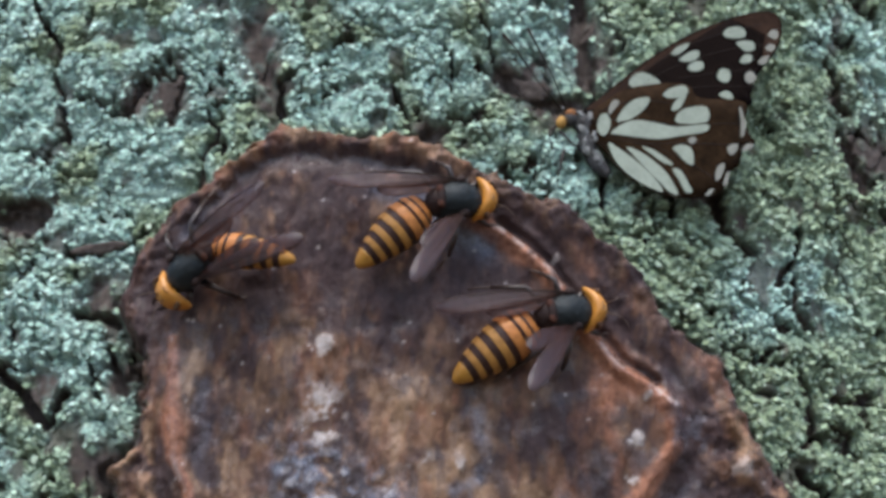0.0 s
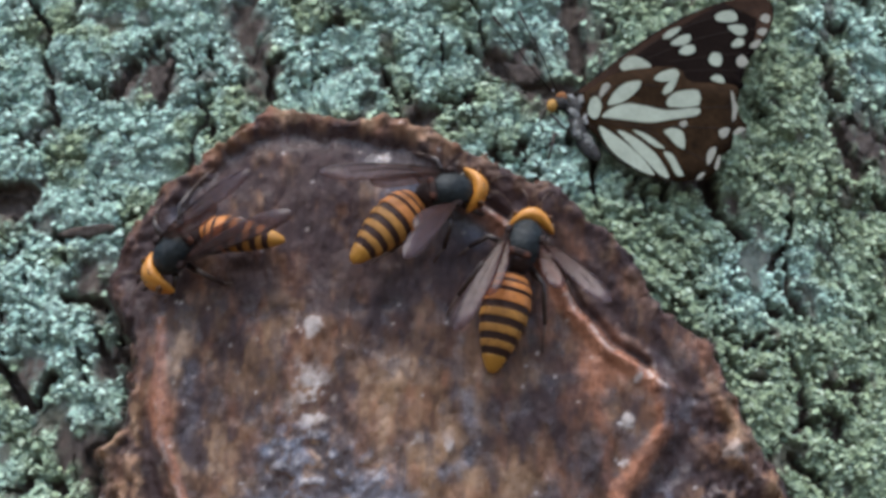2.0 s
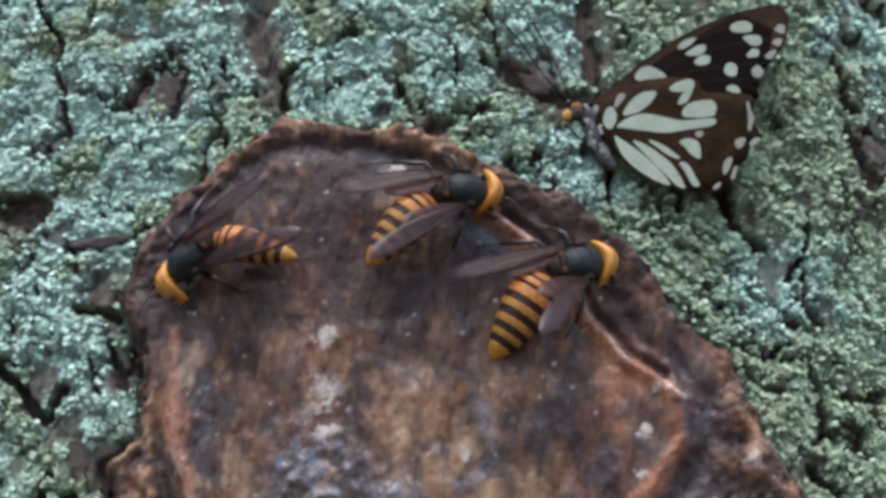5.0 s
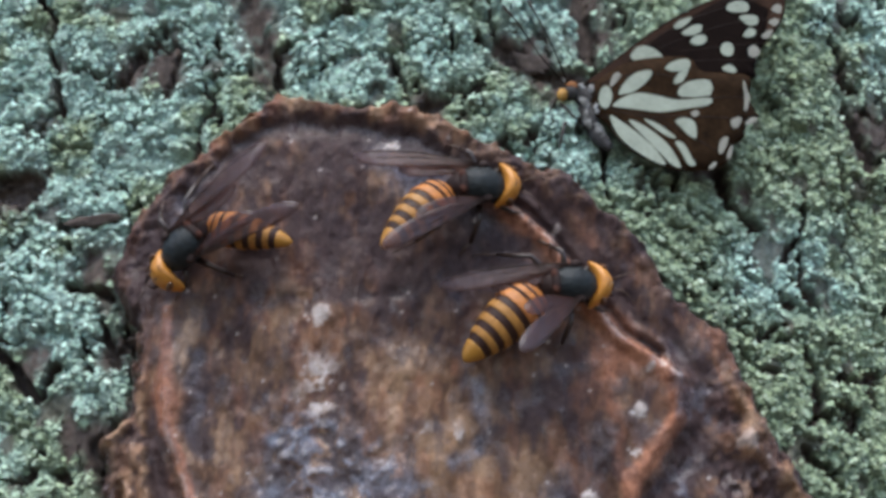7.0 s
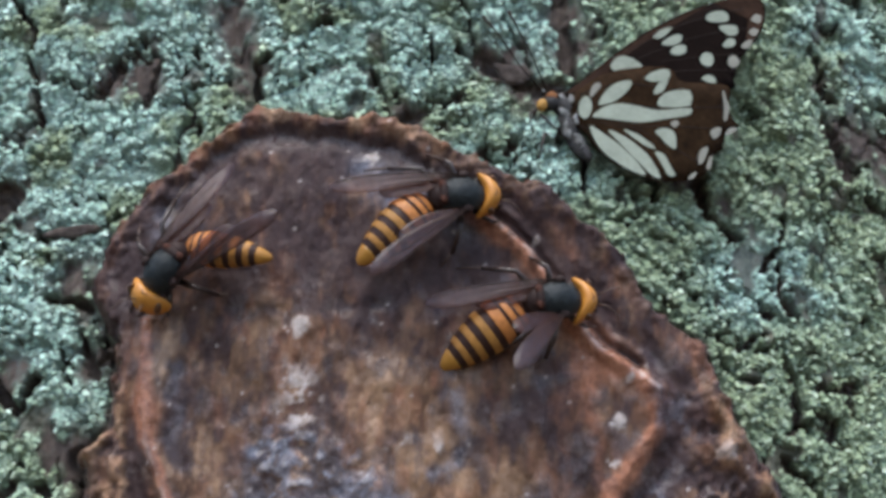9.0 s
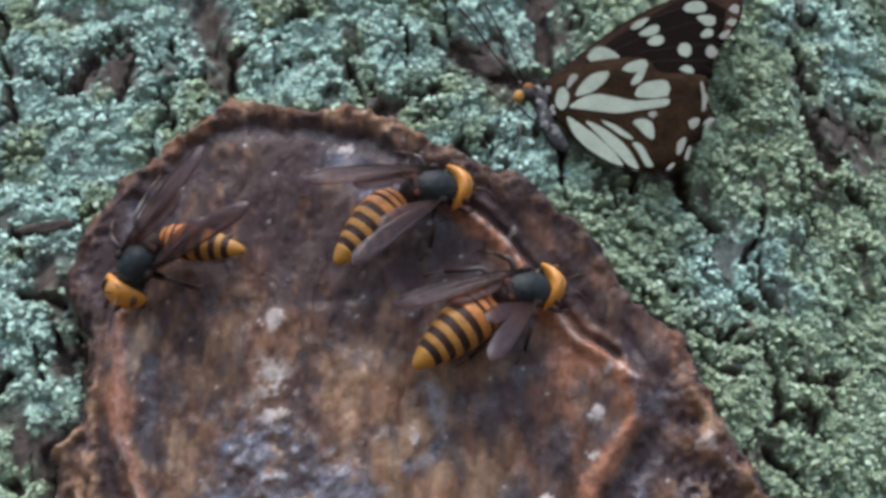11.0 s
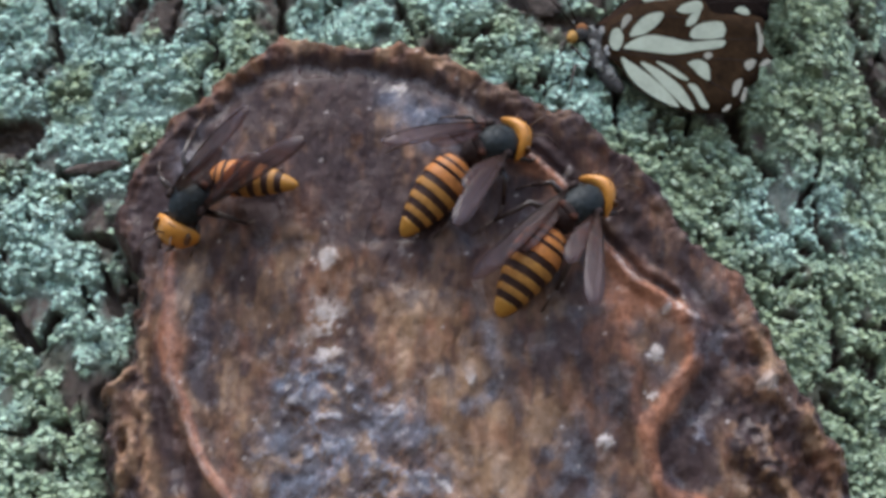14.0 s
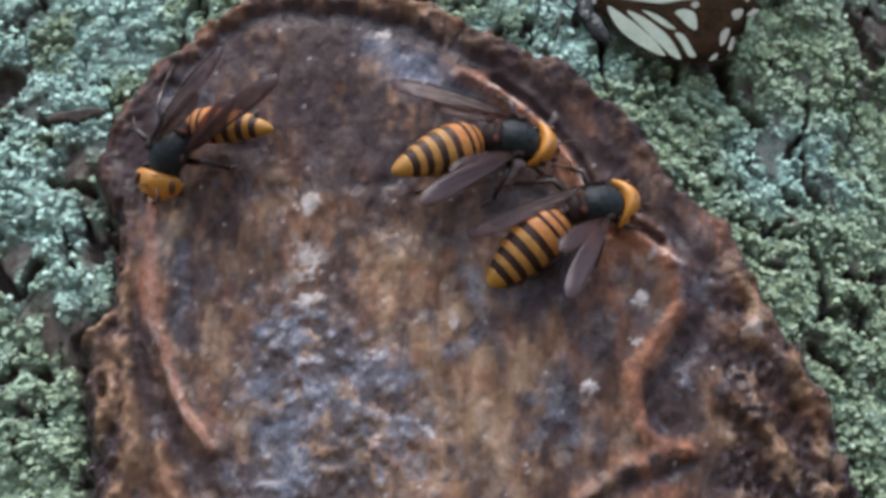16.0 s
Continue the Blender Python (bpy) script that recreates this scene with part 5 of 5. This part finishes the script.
def nod(turn, dip=0.0):
    """The head's pose on the neck."""
    return pose(0, 6.6 * MM, -0.7 * MM, 0, 0, turn) @ pose(0, 0, 0, dip)


def spread(side, turn, lift=0.0):
    """A wing's pose at its root; turn: degrees out from straight back."""
    return pose(side * 3.4 * MM, 1.4 * MM, 2.6 * MM, 0, 0, turn) @ pose(0, 0, 0, lift)


trunk = tree()
floor_ground = ground()
LABEL = "orange-headed hornet with banded abdomen"
left_hornet, left_head, left_abdomen, left_wings = hornet(LABEL + ", facing down the scar edge", 4, 0.87, 0.85)
top_hornet, top_head, top_abdomen, top_wings = hornet(LABEL + ", feeding at the rim", 4, 0.93)
roving_hornet, roving_head, roving_abdomen, roving_wings = hornet(LABEL + ", turning on the scar", 13)
moth = butterfly()
moth.matrix_world = pose(31.5 * MM, 1.0 * MM, Z0 + 33.0 * MM, 90, 0, 0) @ pose(0, 0, 0, 0, 8, 2.2) @ Matrix.Scale(1.11, 4)
leaf(115, 79, 6, -40, 14)
leaf(120, 8, 4, 100, 9)


def motions():
    walk(left_hornet, [(0.0, sit(-50.8, -4.1, -132)), (1.5, sit(-51.1, -4.5, -136)), (3.5, sit(-51.2, -4.4, -131)), (5.0, sit(-51.1, -3.8, -134)), (9.0, sit(-50.1, -8.5, -126)), (12.5, sit(-49.8, -8.4, -124)), (14.5, sit(-49.9, -8.6, -120)), (16.0, sit(-50.2, -9.5, -115))])
    walk(left_head, [(0.0, nod(-8, 22)), (1.5, nod(-14, 20)), (3.0, nod(-16, 16)), (4.0, nod(-12, 16)), (5.2, nod(-20, 18)), (7.3, nod(-15, 24)), (9.0, nod(-2, 30)), (12.5, nod(2, 34)), (14.5, nod(3, 34)), (16.0, nod(8, 36))])
    walk(left_abdomen, [(0.0, bend(-59, -15)), (1.5, bend(-52, -15)), (3.5, bend(-58, -12)), (5.0, bend(-61, -12)), (9.0, bend(-64, -15)), (12.5, bend(-68, -18)), (14.5, bend(-68, -15)), (16.0, bend(-74, -21))])
    walk(left_wings[0], [(0.0, spread(-1, -35, -30)), (1.5, spread(-1, -27, -27)), (3.5, spread(-1, -32, -27)), (5.0, spread(-1, -37, -33)), (9.0, spread(-1, -29, -30)), (12.5, spread(-1, -34, -33)), (14.5, spread(-1, -36, -33)), (16.0, spread(-1, -38, -36))])
    walk(left_wings[1], [(0.0, spread(1, -21, -33)), (1.5, spread(1, -21, -36)), (3.5, spread(1, -28, -36)), (5.0, spread(1, -22, -33)), (9.0, spread(1, -1, 6)), (12.5, spread(1, -22, -42)), (14.5, spread(1, -33, -45)), (16.0, spread(1, -33, -45))])
    walk(top_hornet, [(0.0, sit(3.0, 9.6, 6)), (0.5, sit(4.4, 8.1, 11)), (1.0, sit(4.4, 7.7, 13)), (1.5, sit(3.6, 8.2, 13)), (2.0, sit(3.3, 7.5, 11)), (2.5, sit(3.6, 7.6, 10)), (3.0, sit(3.7, 8.0, 9)), (3.5, sit(4.0, 8.6, 7)), (4.0, sit(3.7, 9.0, 11)), (4.5, sit(3.5, 9.1, 11)), (5.0, sit(3.1, 9.5, 5)), (7.5, sit(8.2, 5.1, 6)), (8.0, sit(7.7, 4.8, 10)), (8.5, sit(7.2, 5.0, 10)), (9.0, sit(7.8, 6.2, 7)), (11.5, sit(7.2, 5.3, 13)), (12.0, sit(8.2, 4.8, 9)), (12.5, sit(9.3, 4.6, 9)), (13.0, sit(9.0, 3.3, 17)), (13.5, sit(8.5, 2.2, 20)), (14.0, sit(8.3, 1.6, 26)), (14.5, sit(10.3, 1.8, 21)), (15.0, sit(11.9, -1.0, 15)), (15.5, sit(11.0, -7.4, 3)), (16.0, sit(15.2, -8.6, -6))])
    walk(top_head, [(0.0, nod(-13)), (0.5, nod(-11)), (1.0, nod(-9)), (1.5, nod(-10)), (2.0, nod(-8)), (2.5, nod(-8)), (3.0, nod(-6)), (3.5, nod(-5)), (4.0, nod(-7)), (4.5, nod(-9)), (5.0, nod(-15)), (7.5, nod(-11)), (8.0, nod(-4)), (8.5, nod(-6)), (9.0, nod(-10)), (11.5, nod(-7)), (12.0, nod(-10)), (12.5, nod(-12)), (13.0, nod(-7)), (13.5, nod(-8)), (14.0, nod(-10)), (14.5, nod(-11)), (15.0, nod(-12)), (15.5, nod(-9)), (16.0, nod(-10))])
    walk(top_abdomen, [(0.0, bend(36, -3)), (0.5, bend(37, -12)), (1.0, bend(39, -18)), (1.5, bend(37, -12)), (2.0, bend(36, -12)), (2.5, bend(39, -18)), (3.0, bend(40, -18)), (3.5, bend(42, -15)), (4.0, bend(38, -18)), (4.5, bend(38, -15)), (5.0, bend(43, -3)), (7.5, bend(39, -24)), (8.0, bend(35, -18)), (8.5, bend(33, -15)), (9.0, bend(36, -6)), (11.5, bend(35, -12)), (12.0, bend(34, -6)), (12.5, bend(35, -15)), (13.0, bend(31, -12)), (13.5, bend(25, -15)), (14.0, bend(23, 6)), (14.5, bend(28, -9)), (15.0, bend(31, -15)), (15.5, bend(29, -12)), (16.0, bend(33, -21))])
    walk(top_wings[0], [(0.0, spread(-1, -4, -3)), (0.5, spread(-1, -6, 0)), (1.0, spread(-1, -11, 9)), (1.5, spread(-1, -7, 6)), (2.0, spread(-1, -3, -15)), (2.5, spread(-1, -11, 9)), (3.0, spread(-1, -10, 6)), (3.5, spread(-1, 2, -15)), (4.0, spread(-1, -7, 9)), (4.5, spread(-1, 1, -9)), (5.0, spread(-1, 4, 0)), (7.5, spread(-1, -14, 9)), (8.0, spread(-1, -2, -21)), (8.5, spread(-1, -8, 3)), (9.0, spread(-1, 0, 0)), (11.5, spread(-1, -0, -15)), (12.0, spread(-1, -3, -3)), (12.5, spread(-1, -4, -3)), (13.0, spread(-1, -1, -18)), (13.5, spread(-1, -1, -27)), (14.0, spread(-1, 2, -33)), (14.5, spread(-1, 1, -36)), (15.0, spread(-1, -7, -21)), (15.5, spread(-1, 2, -21)), (16.0, spread(-1, -13, 6))])
    walk(top_wings[1], [(0.0, spread(1, 55, -36)), (0.5, spread(1, 47, -42)), (1.0, spread(1, 48, -45)), (1.5, spread(1, 49, -42)), (2.0, spread(1, 48, -42)), (2.5, spread(1, 46, -45)), (3.0, spread(1, 47, -45)), (3.5, spread(1, 48, -42)), (4.0, spread(1, 48, -45)), (4.5, spread(1, 46, -42)), (5.0, spread(1, 32, -24)), (7.5, spread(1, 28, -24)), (8.0, spread(1, 27, -24)), (8.5, spread(1, 26, -21)), (9.0, spread(1, 34, -21)), (11.5, spread(1, 32, -27)), (12.0, spread(1, 35, -27)), (12.5, spread(1, 36, -21)), (13.0, spread(1, 38, -30)), (13.5, spread(1, 31, -30)), (14.0, spread(1, 36, -33)), (14.5, spread(1, 44, -42)), (15.0, spread(1, 38, -33)), (15.5, spread(1, 41, -27)), (16.0, spread(1, 44, -27))])
    walk(roving_hornet, [(0.0, sit(25.0, -14.1, 11)), (0.5, sit(22.3, -13.0, 24)), (1.0, sit(22.5, -9.2, 40)), (1.5, sit(21.9, -5.8, 51)), (2.0, sit(18.8, -3.8, 71)), (2.5, sit(20.6, -1.2, 84)), (3.0, sit(18.6, -0.5, 90)), (3.5, sit(19.1, 0.0, 89)), (4.0, sit(18.9, -0.6, 84)), (4.5, sit(20.6, -0.7, 70)), (5.0, sit(26.2, -6.0, 13)), (5.2, sit(26.6, -9.2, 9)), (7.3, sit(25.6, -14.8, 6)), (7.5, sit(25.7, -14.6, 6)), (8.0, sit(26.4, -14.5, 11)), (8.5, sit(26.1, -15.4, 7)), (9.0, sit(26.6, -15.5, 5)), (11.5, sit(25.1, -15.6, 16)), (12.0, sit(25.3, -15.3, 10)), (12.5, sit(24.6, -13.4, 24)), (13.0, sit(22.3, -10.5, 42)), (13.5, sit(21.8, -9.6, 46)), (14.0, sit(25.0, -11.1, 39)), (14.5, sit(27.9, -17.9, 9)), (15.0, sit(30.9, -23.6, 14)), (15.5, sit(31.1, -22.1, 24)), (16.0, sit(30.9, -21.8, 13))])
    walk(roving_head, [(0.0, nod(-10)), (0.5, nod(-6)), (1.0, nod(-10)), (1.5, nod(-6)), (2.0, nod(11)), (2.5, nod(7)), (3.0, nod(-1)), (3.5, nod(8)), (4.0, nod(5)), (4.5, nod(6)), (5.0, nod(-5)), (7.5, nod(-10)), (8.0, nod(-17)), (8.5, nod(-10)), (9.0, nod(-5)), (11.5, nod(-17)), (12.0, nod(-11)), (12.5, nod(-10)), (13.0, nod(-3)), (13.5, nod(-3)), (14.0, nod(-8)), (14.5, nod(-6)), (15.0, nod(-14)), (15.5, nod(-9)), (16.0, nod(-7))])
    walk(roving_abdomen, [(0.0, bend(25, 0)), (0.5, bend(21, -21)), (1.0, bend(10, -9)), (1.5, bend(16, 3)), (2.0, bend(6, 0)), (2.5, bend(-3, -12)), (3.0, bend(-5, -9)), (3.5, bend(-6, 0)), (4.0, bend(-2, -3)), (4.5, bend(6, 3)), (5.0, bend(43, 6)), (7.5, bend(33, -9)), (8.0, bend(26, -3)), (8.5, bend(35, -9)), (9.0, bend(31, 6)), (11.5, bend(26, -12)), (12.0, bend(32, -12)), (12.5, bend(23, 0)), (13.0, bend(24, 0)), (13.5, bend(18, 0)), (14.0, bend(17, 6)), (14.5, bend(33, 6)), (15.0, bend(26, -6)), (15.5, bend(16, 0)), (16.0, bend(28, 6))])
    walk(roving_wings[0], [(0.0, spread(-1, -3, 0)), (0.5, spread(-1, -2, -12)), (1.0, spread(-1, -8, 6)), (1.5, spread(-1, -6, -18)), (2.0, spread(-1, -5, -18)), (2.5, spread(-1, -10, -27)), (3.0, spread(-1, -13, -27)), (3.5, spread(-1, -12, -21)), (4.0, spread(-1, -9, -21)), (4.5, spread(-1, -8, -6)), (5.0, spread(-1, 1, 3)), (7.5, spread(-1, 4, 3)), (8.0, spread(-1, -1, 0)), (8.5, spread(-1, 5, 3)), (9.0, spread(-1, 6, 3)), (11.5, spread(-1, 3, -9)), (12.0, spread(-1, 9, -12)), (12.5, spread(-1, 5, -6)), (13.0, spread(-1, 2, -18)), (13.5, spread(-1, 3, -15)), (14.0, spread(-1, 6, 0)), (14.5, spread(-1, 4, 3)), (15.0, spread(-1, -1, 3)), (15.5, spread(-1, -4, 0)), (16.0, spread(-1, 9, 6))])
    walk(roving_wings[1], [(0.0, spread(1, 46, -42)), (0.5, spread(1, 37, -45)), (1.0, spread(1, 35, -42)), (1.5, spread(1, 46, -42)), (2.0, spread(1, 50, -39)), (2.5, spread(1, 50, -33)), (3.0, spread(1, 53, -36)), (3.5, spread(1, 50, -33)), (4.0, spread(1, 47, -36)), (4.5, spread(1, 42, -40)), (5.0, spread(1, 43, -42)), (7.5, spread(1, 44, -42)), (8.0, spread(1, 45, -42)), (8.5, spread(1, 46, -51)), (9.0, spread(1, 50, -45)), (11.5, spread(1, 42, -45)), (12.0, spread(1, 49, -48)), (12.5, spread(1, 54, -30)), (13.0, spread(1, 54, -42)), (13.5, spread(1, 51, -39)), (14.0, spread(1, 43, -30)), (14.5, spread(1, 33, -39)), (15.0, spread(1, 38, -33)), (15.5, spread(1, 37, -36)), (16.0, spread(1, 51, -33))])


motions()
